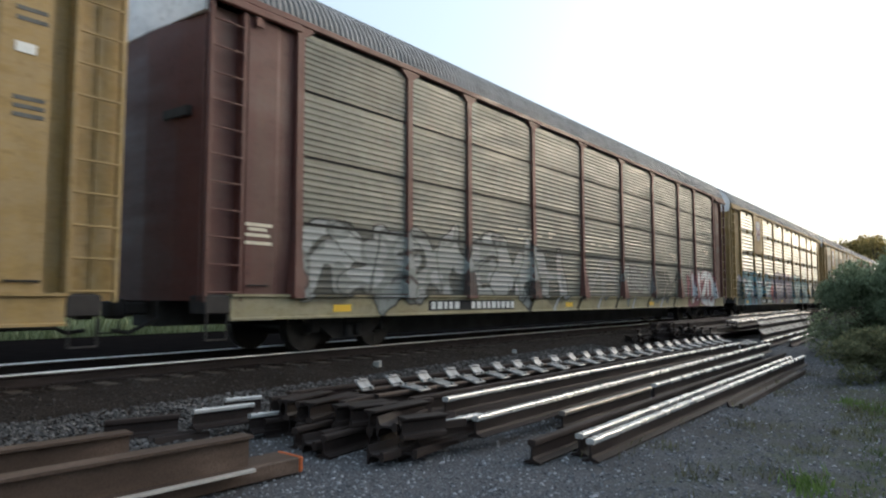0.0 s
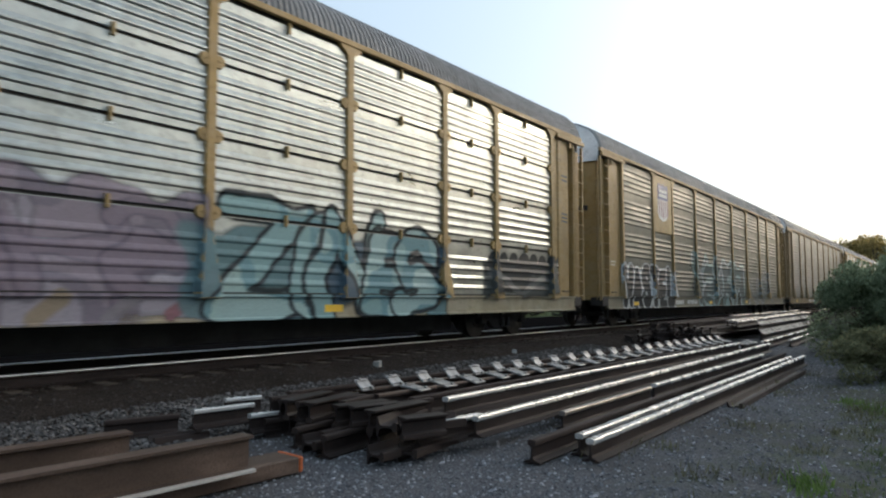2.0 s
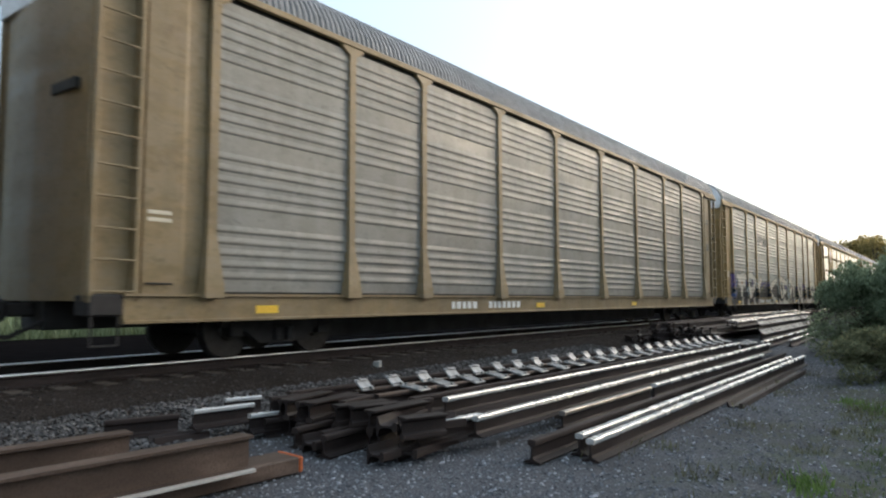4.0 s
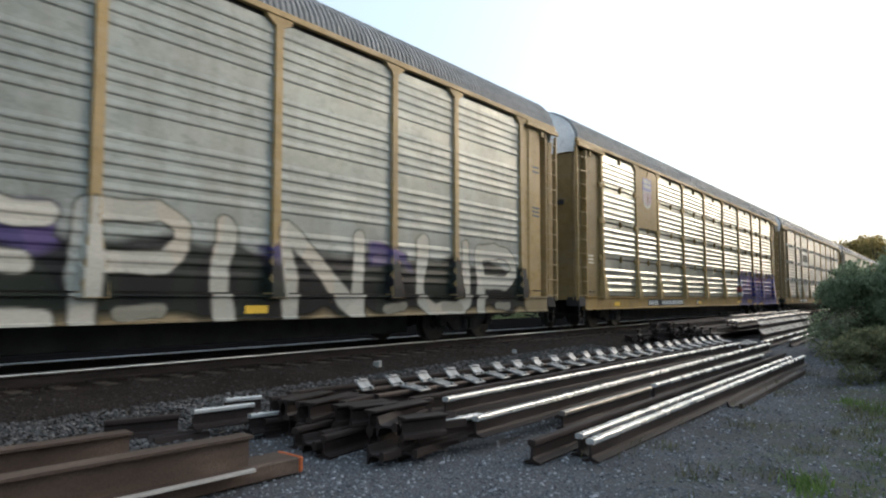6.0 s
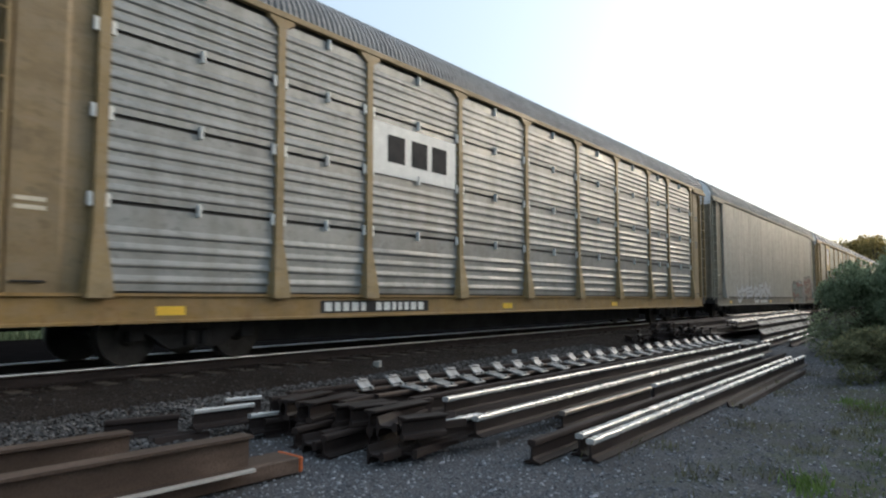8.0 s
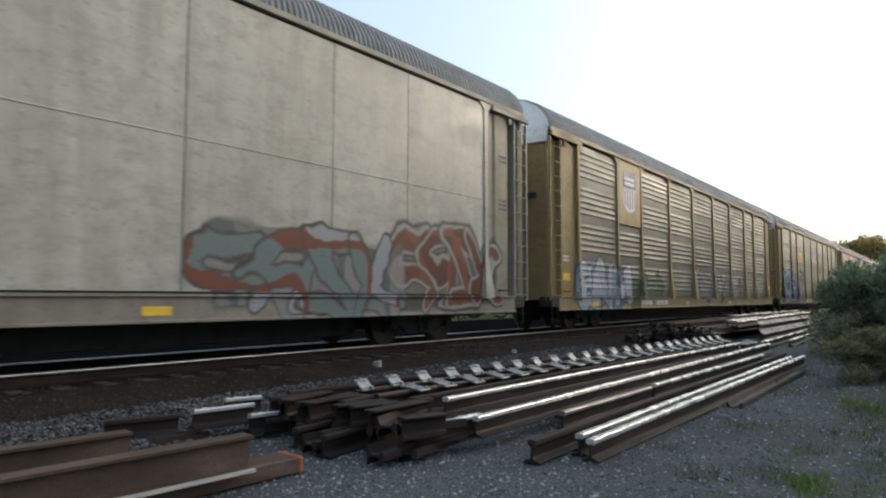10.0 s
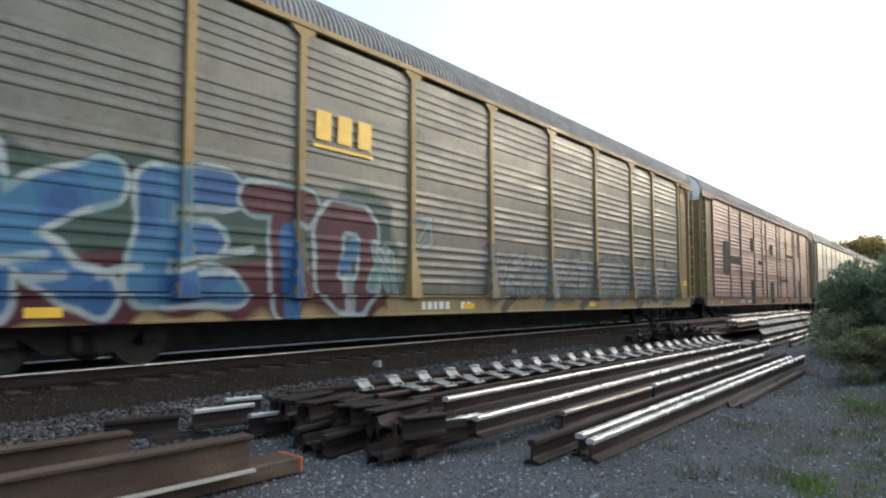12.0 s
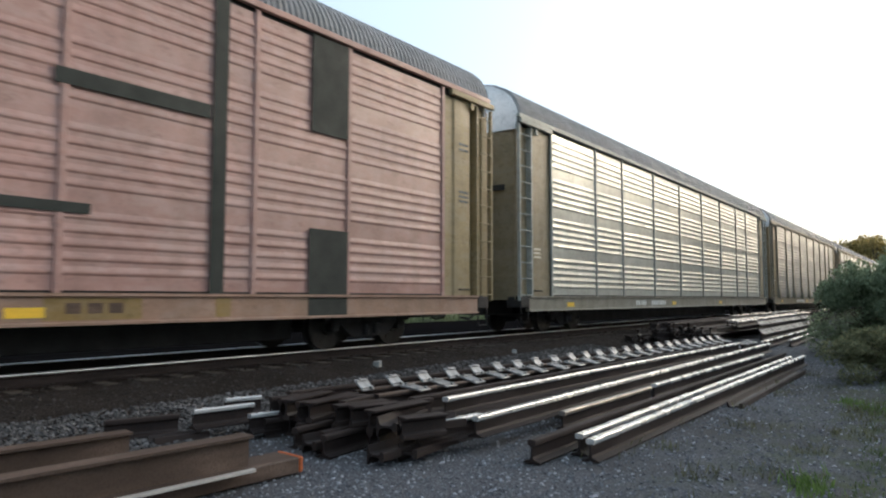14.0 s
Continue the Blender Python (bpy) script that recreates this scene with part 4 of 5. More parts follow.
def mural_cream(c):
    m = Mural("banded", 1.25, 26.6, 2.45, 11)
    ink = [(0.014, 0.014, 0.016), (0.02, 0.026, 0.02), (0.012, 0.012, 0.014)]
    violet = [(0.13, 0.09, 0.24), (0.09, 0.07, 0.20), (0.20, 0.16, 0.27)]
    m.cloud(1.3, 25.8, SILL, 1.75, ink, 0.96, 0.14)
    for a, b, z in ((1.3, 2.5, 2.1), (4.2, 4.7, 2.05), (5.6, 6.1, 2.05), (7.4, 9.5, 1.95), (12.0, 12.4, 2.0), (13.9, 14.9, 2.05), (17.6, 18.3, 1.9), (20.2, 21.4, 1.95)):
        m.cloud(a, b, 1.5, z, violet, 0.9, 0.14, 2.0)
    m.stroke([(6.9, 1.1), (8.2, 1.6), (9.4, 1.95)], 0.04, (0.30, 0.27, 0.12), 0.8)
    m.stroke([(1.5, 1.0), (2.6, 1.75)], 0.10, (0.15, 0.2, 0.42), 0.7)
    for k, (ch, a, b) in enumerate((("T", 2.75, 4.2), ("R", 4.6, 6.1), ("Y", 6.2, 7.6), ("K", 9.75, 11.7), ("E", 12.35, 13.4), ("E", 13.75, 14.75), ("P", 15.2, 16.4), ("I", 16.8, 17.5), ("N", 18.35, 20.0), ("U", 21.7, 23.2), ("P", 23.8, 25.2))):
        m.letter(ch, a, b, SILL + 0.06, 2.02 + 0.06 * math.sin(k * 2.3), 0.15, [(0.68, 0.64, 0.54), (0.6, 0.57, 0.48), (0.66, 0.58, 0.46)], edge=(0.05, 0.045, 0.03), rim=0.02, warp=0.7, scale=0.9)
    m.cloud(2.72, 4.25, 1.5, 2.1, (0.68, 0.64, 0.54), 0.96, 0.08)
    m.stroke([(3.4, 1.72), (3.7, 1.7)], 0.07, (0.45, 0.25, 0.12), 0.6)
    for y in (10.2, 12.9, 15.6, 20.6, 22.4, 24.4):
        m.stroke([(y, SILL + 0.12), (y + 0.55, SILL + 0.14)], 0.1, (0.42, 0.39, 0.31), 0.85)
    m.done(c, "huge cream letters on black with violet fill", [(7.2, 9.65)])


def mural_purple(c):
    m = Mural("tiered", 17.4, 26.9, 2.8, 13)
    violet = [(0.06, 0.05, 0.19), (0.085, 0.07, 0.25), (0.04, 0.033, 0.13), (0.12, 0.105, 0.28)]
    m.cloud(18.0, 26.4, SILL, 2.12, violet, 0.97, 0.2, 1.6)
    for k in range(10):
        y = 18.3 + 0.78 * k
        m.stroke([(y, 2.0), (y + 0.3, 2.25)], 0.14, [(0.24, 0.21, 0.33), (0.17, 0.15, 0.28)][k % 2], 0.8)
    for y, z in ((18.7, 2.5), (19.0, 2.3), (21.9, 2.45), (24.0, 2.3)):
        m.stroke([(y, 2.0), (y - 0.03, z)], 0.06, (0.30, 0.10, 0.10), 0.85)
    m.scrawl(6, 18.4, 26.0, 0.8, 1.95, 0.26, violet, edge=[(0.045, 0.035, 0.13), (0.16, 0.13, 0.36)], rim=0.05, scale=1.8)
    rng = random.Random(3)
    for k in range(44):
        y, z = rng.uniform(18.1, 26.2), rng.uniform(0.68, 2.1)
        m.stroke([(y, z), (y + rng.uniform(-0.25, 0.25), z + rng.uniform(0.05, 0.3))], rng.uniform(0.03, 0.09), rng.choice([(0.22, 0.04, 0.05), (0.27, 0.09, 0.06), (0.30, 0.28, 0.42), (0.06, 0.05, 0.15)]), 0.85)
    m.stroke([(17.7, 1.6), (18.5, 1.7), (18.5, 1.3), (17.9, 1.1)], 0.09, CHALK, 0.85)
    m.stroke([(17.6, 1.3), (18.3, 1.4)], 0.12, (0.28, 0.05, 0.05), 0.85)
    for y, w in ((17.5, 0.9), (19.4, 1.1)):
        m.cloud(y, y + w, SILL + 0.04, DECK - 0.05, (0.44, 0.27, 0.05), 0.95, 0.04)
    m.stroke([(26.25, 1.4), (26.7, 1.35), (26.5, 1.1)], 0.07, (0.25, 0.06, 0.06), 0.8)
    m.done(c, "dense violet sprayed graffiti with red touches")


def mural_rust(c):
    m = Mural("smooth", 3.8, 26.3, 2.7, 15)
    brick = [(0.21, 0.075, 0.045), (0.27, 0.10, 0.06), (0.16, 0.06, 0.04)]
    m.cloud(22.7, 25.9, 0.7, 2.25, (0.14, 0.13, 0.115), 0.5, 0.3)
    m.scrawl(4, 22.7, 26.0, 0.85, 2.1, 0.155, brick, edge=(0.40, 0.39, 0.35), rim=0.075, halo=(0.14, 0.12, 0.10), glow=0.17, scale=2.0)
    m.cloud(18.4, 22.6, SILL, 1.95, [(0.33, 0.32, 0.31), (0.20, 0.21, 0.20), (0.38, 0.37, 0.35)], 0.75, 0.35, 1.5)
    m.scrawl(4, 18.2, 22.5, 0.8, 1.9, 0.16, [(0.40, 0.40, 0.41), (0.24, 0.09, 0.06), (0.21, 0.26, 0.24)], edge=(0.10, 0.09, 0.08), rim=0.05, scale=1.4)
    m.scrawl(8, 4.2, 11.5, 1.05, 1.6, 0.1, (0.85, 0.85, 0.84), cover=0.8)
    m.done(c, "brick red sprayed letters with pale outlines", (), (15.0, 22.6))


def mural_white(c):
    m = Mural("banded", 1.6, 25.7, 2.3, 17)
    m.scrawl(4, 23.0, 25.3, 1.1, 1.75, 0.075, (0.46, 0.5, 0.47), cover=0.7)
    m.cloud(13.2, 15.4, 1.0, 1.95, [(0.36, 0.37, 0.39), (0.28, 0.27, 0.27)], 0.5, 0.4)
    m.scrawl(4, 13.4, 19.8, 1.05, 1.95, 0.12, [(0.33, 0.33, 0.33), (0.32, 0.17, 0.15), (0.42, 0.43, 0.44)], cover=0.5, scale=1.6)
    for y in (13.0, 15.6, 16.4, 18.3):
        m.stroke([(y, 2.0), (y + 0.3, 1.3)], 0.09, (0.26, 0.09, 0.08), 0.5)
    m.cloud(4.5, 8.7, SILL, 1.75, [(0.14, 0.20, 0.115), (0.17, 0.22, 0.14)], 0.55, 0.5)
    m.cloud(1.7, 5.6, SILL, 1.75, [(0.30, 0.32, 0.35), (0.24, 0.27, 0.31)], 0.75, 0.25)
    m.scrawl(4, 1.9, 5.5, 0.8, 1.8, 0.19, [(0.46, 0.48, 0.52), (0.38, 0.41, 0.46), (0.50, 0.52, 0.54)], edge=(0.10, 0.125, 0.17), rim=0.06, scale=2.0)
    m.done(c, "white and blue sprayed letters fading into green", [(6.4, 9.05)], (5.7, 11.0, 21.5))


def mural_blue(c):
    m = Mural("banded", 1.0, 26.0, 3.0, 19)
    wine, blue = [(0.085, 0.022, 0.035), (0.11, 0.03, 0.045)], [(0.035, 0.115, 0.30), (0.05, 0.15, 0.34), (0.07, 0.20, 0.36)]
    rim = [(0.36, 0.44, 0.46), (0.44, 0.50, 0.50), (0.28, 0.40, 0.41)]
    m.cloud(1.5, 9.0, 1.2, 2.75, [(0.055, 0.13, 0.11), (0.08, 0.15, 0.13)], 0.6, 0.25)
    m.cloud(1.5, 8.9, SILL, 1.55, wine, 0.93, 0.2, 1.4)
    for ch, a, b, z0, z1, f in (("K", 2.1, 3.5, 0.95, 2.45, blue), ("E", 4.15, 5.3, 1.05, 2.45, blue), ("T", 5.75, 6.85, 0.8, 2.4, wine), ("O", 7.3, 8.3, 0.95, 2.35, wine)):
        m.letter(ch, a, b, z0, z1, 0.24, f, edge=rim, rim=0.09, warp=0.7, scale=2.0)
    m.stroke([(6.4, 0.65), (6.45, 1.9)], 0.19, blue, 0.96, 0.8)
    m.stroke([(7.8, 0.75), (7.8, 1.25)], 0.14, rim, 0.8)
    m.stroke([(7.7, 1.5), (7.9, 1.85)], 0.17, blue, 0.9)
    for y, z in ((2.3, 1.35), (2.55, 1.15), (3.5, 1.2), (4.8, 1.2), (5.2, 1.55)):
        m.stroke([(y, z), (y + 0.5, z + 0.1)], 0.06, rim, 0.9)
    m.scrawl(2, 8.5, 9.1, 1.0, 1.9, 0.06, (0.16, 0.26, 0.24), edge=rim, rim=0.05)
    m.stroke([(9.5, 2.45), (10.1, 2.5), (9.75, 2.1)], 0.06, (0.33, 0.44, 0.45), 0.7)
    m.stroke([(10.05, 2.45), (10.2, 2.05), (9.9, 1.95)], 0.06, (0.33, 0.44, 0.45), 0.7)
    chalk = [(0.38, 0.41, 0.43), (0.31, 0.34, 0.35), (0.46, 0.49, 0.51)]
    m.cloud(12.0, 25.6, 1.0, 1.9, [(0.26, 0.275, 0.275), (0.30, 0.32, 0.33)], 0.3, 0.6)
    m.scrawl(17, 12.3, 25.4, 1.02, 1.85, 0.105, chalk, edge=(0.22, 0.24, 0.26), rim=0.03, cover=0.55, scale=2.5)
    for k in range(5):
        m.stroke([(12.8 + 2.1 * k, SILL + 0.05), (13.3 + 2.1 * k, DECK - 0.06)], 0.13, [(0.14, 0.14, 0.14), (0.38, 0.39, 0.39)][k % 2], 0.7)
    m.done(c, "blue and wine red letters with pale rims and chalky tags", [(9.7, 11.6)], (9.25, 11.0))


YELLOW, TAN = (0.46, 0.30, 0.095), (0.34, 0.24, 0.11)
SILVER, DULL = (0.52, 0.56, 0.54), (0.185, 0.185, 0.148)
M_CAP = carside("pale_end_sheet", (1.05, 1.06, 1.08), dirtiness=0.2, rough=0.5)
M_PLATEPAINT = carside("mustard_plate_paint", (0.60, 0.42, 0.17), dirtiness=0.3, rough=0.5, seed=23)
M_FADEWHITE = plain("faded_white_paint", (0.42, 0.4, 0.36), 0.6, 0.0, 5.0, 0.2, 0.05)
M_FADEBLUE = plain("faded_blue_paint", (0.22, 0.22, 0.38), 0.6, 0.0, 5.0, 0.2, 0.05)
M_FADERED = plain("faded_red_paint", (0.36, 0.2, 0.25), 0.6, 0.0, 5.0, 0.2, 0.05)
def paints(tag, frame_c, panel_c, sill_c, end_c, metal, rough, dirt=0.5, seed=0.0, rust=0.0):
    return (carside(tag + "_frame_paint", frame_c, dirtiness=0.45, rough=0.55, seed=seed, rust=rust),
            carside(tag + "_side_sheet", panel_c, dirtiness=dirt, rough=rough, metal=metal, seed=seed, rust=rust * 0.6),
            carside(tag + "_sill_paint", sill_c, dirtiness=0.65, rough=0.55, seed=seed + 5, rust=0.65),
            carside(tag + "_end_paint", end_c, dirtiness=0.5, rough=0.55, seed=seed + 7, rust=rust))


def build_train():
    a = paints("mustard", YELLOW, SILVER, YELLOW, YELLOW, 0.75, 0.36, seed=1)
    c = car(-1, "mustard yellow autorack car with galvanised side sheets", "tiered", *a)
    slab(c, "notice", 26.2, 26.42, 3.75, 3.87, M_WHITE, "small white notice", HALF - 0.035)

    a = paints("oxide", (0.16, 0.052, 0.037), (0.17, 0.18, 0.152), (0.42, 0.36, 0.19), (0.12, 0.034, 0.027), 0.3, 0.45, 0.6, 2, 0.5)
    c = car(0, "oxide red autorack car with grimy grey side sheets and white graffiti", "fine", *a, bars=(5.3, 8.4))
    slab(c, "mark_field", 5.2, 8.5, SILL + 0.08, SILL + 0.29, M_BLACKP, "black field behind sill lettering", HALF - 0.0095)
    mural_silver(c)
    for y0, y1, z in ((8.75, 9.45, 2.6), (9.0, 9.5, 2.5), (9.7, 9.95, 2.5), (9.2, 9.5, 2.4), (10.3, 10.7, 2.62), (10.3, 10.5, 2.52), (12.85, 13.2, 2.5), (13.4, 13.7, 2.48), (14.2, 14.6, 2.52),
                      (19.74, 20.5, 2.56), (20.0, 20.5, 2.47), (20.15, 20.4, 2.38), (24.14, 24.8, 2.9), (24.3, 24.75, 2.82)):
        slab(c, "stencil_bar", y0, y1, z, z + 0.035, M_CREAM, "small stencilled lettering bars", HALF - 0.026)
    for z, w in ((2.02, 0.5), (1.86, 0.46), (1.74, 0.5)):
        slab(c, "stencil_bar", 0.8, 0.8 + w, z, z + 0.05, M_CREAM, "small stencilled lettering bars", HALF - 0.04)

    a = paints("amber", YELLOW, SILVER, (0.44, 0.38, 0.24), YELLOW, 0.9, 0.33, 0.45, 3)
    c = car(1, "yellow autorack car with bright galvanised sheets and teal graffiti", "tiered", *a, bars=(5.95, 8.3))
    slab(c, "mark_field", 5.85, 8.4, SILL + 0.08, SILL + 0.29, M_BLACKP, "black field behind sill lettering", HALF - 0.0095)
    shield(c, a[0], faded=True)
    mural_teal(c)

    a = paints("ochre", (0.44, 0.29, 0.10), DULL, (0.27, 0.24, 0.16), YELLOW, 0.25, 0.45, 0.5, 4)
    c = car(2, "ochre autorack car with dull grey ribbed sheets and graffiti", "banded", *a, bars=(6.8, 9.4))
    shield(c, a[0])
    mural_outline(c)

    a = paints("sand", TAN, (0.29, 0.28, 0.25), TAN, TAN, 0.1, 0.5, 0.6, 5, 0.2)
    car(3, "tan autorack car with grimy grey ribbed sheets", "banded", *a)

    a = paints("straw", (0.48, 0.32, 0.12), (0.36, 0.385, 0.36), (0.36, 0.26, 0.12), YELLOW, 0.3, 0.46, 0.6, 6, 0.3)
    c = car(4, "straw yellow autorack car with chalky sheets and large cream graffiti words", "banded", *a, bars=(7.3, 9.6))
    mural_cream(c)
    for k in range(4):
        slab(c, "faded_logo_bar", 7.2 + 0.03 * k, 8.2, 3.85 + 0.13 * k, 3.91 + 0.13 * k, M_DULLBLK, "faded black logo bars", HALF - 0.012)
    slab(c, "faded_logo_block", 8.35, 9.3, 3.86, 4.24, M_DULLBLK, "faded black logo block", HALF - 0.012)

    a = paints("gold", YELLOW, SILVER, (0.5, 0.3, 0.06), (0.30, 0.20, 0.065), 0.9, 0.33, 0.45, 7)
    c = car(5, "golden yellow autorack car with bright galvanised sheets and purple graffiti", "tiered", *a, bars=(5.6, 9.2))
    shield(c, a[0], faded=True)
    mural_purple(c)
    slab(c, "mark_field", 5.5, 9.3, SILL + 0.08, SILL + 0.29, M_BLACKP, "black field behind sill lettering", HALF - 0.0095)

    slab(c, "mark_field", 11.0, 11.38, SILL + 0.08, SILL + 0.29, M_BLACKP, "black field behind a small sill mark", HALF - 0.0095)
    for y in (11.07, 11.21):
        slab(c, "mark_bar", y, y + 0.09, SILL + 0.11, SILL + 0.26, M_WHITE, "pale lettering bar on the sill", HALF - 0.006)

    a = paints("wheat", (0.36, 0.25, 0.10), (0.34, 0.355, 0.355), (0.36, 0.22, 0.06), TAN, 0.4, 0.44, 0.6, 8, 0.25)
    c = car(6, "wheat-coloured autorack car with weathered grey sheets and a white sign", "tiered", *a, bars=(5.6, 8.2), latch_mat=M_WHITE)
    slab(c, "mark_field", 5.5, 8.4, SILL + 0.08, SILL + 0.29, M_BLACKP, "black field behind sill lettering", HALF - 0.0095)
    p = slab(c, "sign_panel", 6.72, 9.32, 3.24, 4.22, M_WHITE, "white sign panel with a dark logo", HALF - 0.012)
    for y in (7.15, 7.85, 8.5):
        slab(c, "logo_block", y, y + 0.5, 3.5, 4.02, M_BLACKP, "", HALF - 0.008, p)

    a = paints("ivory", (0.36, 0.33, 0.25), (0.52, 0.49, 0.42), (0.3, 0.27, 0.21), (0.3, 0.26, 0.18), 0.0, 0.45, 0.65, 9, 0.35)
    c = car(7, "ivory smooth-sided autorack car with rust-coloured graffiti", "smooth", *a)
    mural_rust(c)

    a = paints("honey", (0.43, 0.29, 0.11), DULL, (0.38, 0.28, 0.13), (0.42, 0.28, 0.10), 0.25, 0.45, 0.5, 10)
    c = car(8, "honey yellow autorack car with dull ribbed sheets and a shield emblem", "banded", *a, bars=(6.5, 9.0), notice=True)
    shield(c, a[0])
    mural_white(c)

    a = paints("maize", (0.45, 0.30, 0.09), (0.19, 0.2, 0.178), (0.38, 0.28, 0.10), (0.36, 0.24, 0.09), 0.25, 0.45, 0.5, 11, 0.15)
    c = car(9, "maize yellow autorack car with dull sheets and blue maroon graffiti", "banded", *a, bars=(9.8, 11.5), notice=True)
    mural_blue(c)
    for k in range(3):
        slab(c, "logo_block", 6.95 + 0.5 * k, 7.3 + 0.5 * k, 3.6, 4.1, M_SAFETY, "yellow logo block", HALF - 0.012)
    slab(c, "logo_bar", 6.9, 8.35, 3.46, 3.52, M_SAFETY, "yellow logo bar", HALF - 0.012)

    pink = (0.52, 0.30, 0.255)
    a = paints("salmon", pink, pink, (0.46, 0.28, 0.19), (0.42, 0.31, 0.14), 0.0, 0.42, 0.4, 12, 0.2)
    c = car(10, "faded salmon pink autorack car with dark painted blocks", "banded", *a, bars=(6.2, 8.5), post="slim", ladder_mat=a[3])
    out = HALF - 0.008
    slab(c, "mark_field", 6.1, 8.6, SILL + 0.08, SILL + 0.29, M_DULLBLK, "dark field behind sill lettering", HALF - 0.0095)
    for y0, y1, z0, z1 in ((3.4, 4.5, 2.08, 3.6), (4.6, 6.5, 2.66, 2.95), (8.6, 9.4, 3.4, 4.1), (8.6, 9.4, SILL, 1.9), (10.3, 11.2, 2.77, 2.96), (13.2, 14.0, 3.43, 4.05),
                           (13.25, 14.1, SILL, 1.86), (17.92, 20.05, 3.5, 3.7), (16.2, 18.4, 1.95, 2.08), (21.95, 22.8, 3.7, EAVE - 0.04), (21.93, 22.82, SILL, 2.08)):
        slab(c, "painted_block", y0, y1, z0, z1, M_GREENBLK, "dark green-black painted block", out)
    for y in (6.6, 11.25, 16.0, 20.2):
        slab(c, "painted_line", y - 0.12, y + 0.12, DECK, EAVE - 0.03, M_GREENBLK, "dark painted upright line", out)
    for y0, y1 in ((8.6, 9.4), (13.25, 14.1), (21.93, 22.82)):
        slab(c, "painted_sill_block", y0, y1, SILL + 0.05, DECK - 0.055, M_GREENBLK, "dark painted block on the sill", HALF - 0.005)

    for y0, y1 in ((17.9, 19.1), (20.2, 20.45), (9.9, 11.0)):
        slab(c, "sill_patch", y0, y1, SILL + 0.06, DECK - 0.06, M_SILLPATCH, "mustard patch on the sill", HALF - 0.0065)
    for k in range(3):
        slab(c, "patch_mark", 18.15 + 0.26 * k, 18.33 + 0.26 * k, SILL + 0.14, SILL + 0.27, M_RUSTLIGHT, "brown mark on the patch", HALF - 0.0045)
    a = paints("pearl", (0.46, 0.47, 0.42), (0.56, 0.58, 0.53), (0.36, 0.33, 0.26), (0.36, 0.28, 0.16), 0.4, 0.36, 0.35, 13)
    car(11, "pale grey-green autorack car with bright galvanised ribbed sheets", "banded", *a, post="slim")
    a = paints("ash", (0.3, 0.26, 0.18), (0.34, 0.34, 0.33), (0.3, 0.25, 0.15), TAN, 0.4, 0.42, 0.5, 14)
    car(12, "ash grey autorack car with ribbed sheets", "banded", *a)
    a = paints("mist", (0.34, 0.29, 0.2), (0.42, 0.43, 0.42), (0.3, 0.26, 0.17), TAN, 0.5, 0.4, 0.4, 15)
    car(13, "misty grey autorack car with galvanised sheets", "tiered", *a)
    car(14, "misty grey autorack car with galvanised sheets", "tiered", *a)


M_SILLPATCH = carside("mustard_patch", (0.36, 0.23, 0.06), dirtiness=0.5, rough=0.6, rust=0.4)
M_DULLBLK = plain("weathered_black_paint", (0.10, 0.10, 0.095), 0.7, 0.0, 4.0, 0.4, 0.05)
build_train()


# ---- rail pile ----
def split_rail(length):
    """The foot with its web, and the head, as two meshes."""
    out = []
    for half in (RAIL_HALF[:6], [(0.02, 0.142)] + RAIL_HALF[6:]):
        bm = bmesh.new()
        sweep(bm, half + [(-x, z) for x, z in half[::-1]], 0, length)
        out.append(mesh_of(bm, "rail_piece", [None]))
    return out


def loose_rail(x0, y0, x1, y1, z, head=True, roll=0, group="rails of the pile", label=""):
    d = Vector((x1 - x0, y1 - y0))
    m = pose(x0, y0, z, 0, 0, -math.degrees(math.atan2(d.x, d.y))) @ pose(0, 0, 0, 0, roll, 0)
    ob = thing("loose_rail", "", "rail", m=m)
    for me, name, mt in zip(split_rail(d.length), ("foot_and_web", "head"), (M_RUST, M_HEAD if head else M_WORN if head is None else M_DULLHEAD)):
        under(name, me, ob, mt)
    label = label or ("used steel rail with a bright worn head in the pile" if head else "rusty brown steel rail lying in the pile")
    return tagged(ob, label, "rail", group)


def plated_rail(x0, y0, x1, y1, z, count, first, tilt, w=0.17, group="rails of the pile"):
    """A rail with its tie plates still spiked on."""
    d = Vector((x1 - x0, y1 - y0))
    t = thing("plated_rail", "rusty rail with a row of pale tie plates", "rail", group, m=pose(x0, y0, z, 0, 0, -math.degrees(math.atan2(d.x, d.y))))
    under("rail", rail_mesh(d.length, "rail", [M_RUST, M_RUSTLIGHT]), t)
    bm = bmesh.new()
    box(bm, -w, w, -0.095, 0.095, 0, 0.02, 0.005)
    box(bm, -w * 0.5 - 0.02, -w * 0.5, -0.09, 0.09, 0.018, 0.032, 0.003)
    box(bm, w * 0.5, w * 0.5 + 0.02, -0.09, 0.09, 0.018, 0.032, 0.003)
    box(bm, -w * 0.7 - 0.02, -w * 0.7 + 0.01, -0.05, -0.02, 0.018, 0.045, 0.004)
    box(bm, w * 0.7 - 0.01, w * 0.7 + 0.02, 0.02, 0.05, 0.018, 0.045, 0.004)
    plate = mesh_of(bm, "tie_plate", [M_PLATE])
    rng = random.Random(count)
    for k in range(count):
        under("tie_plate", plate, t, None, "", pose(rng.uniform(-0.02, 0.02), first + k * 0.5 + rng.uniform(-0.03, 0.03), 0.1885 + w * 0.9 * math.sin(radians(max(0, tilt - 15))), 0, tilt + rng.uniform(-3, 3), rng.uniform(-6, 6)))
    return t


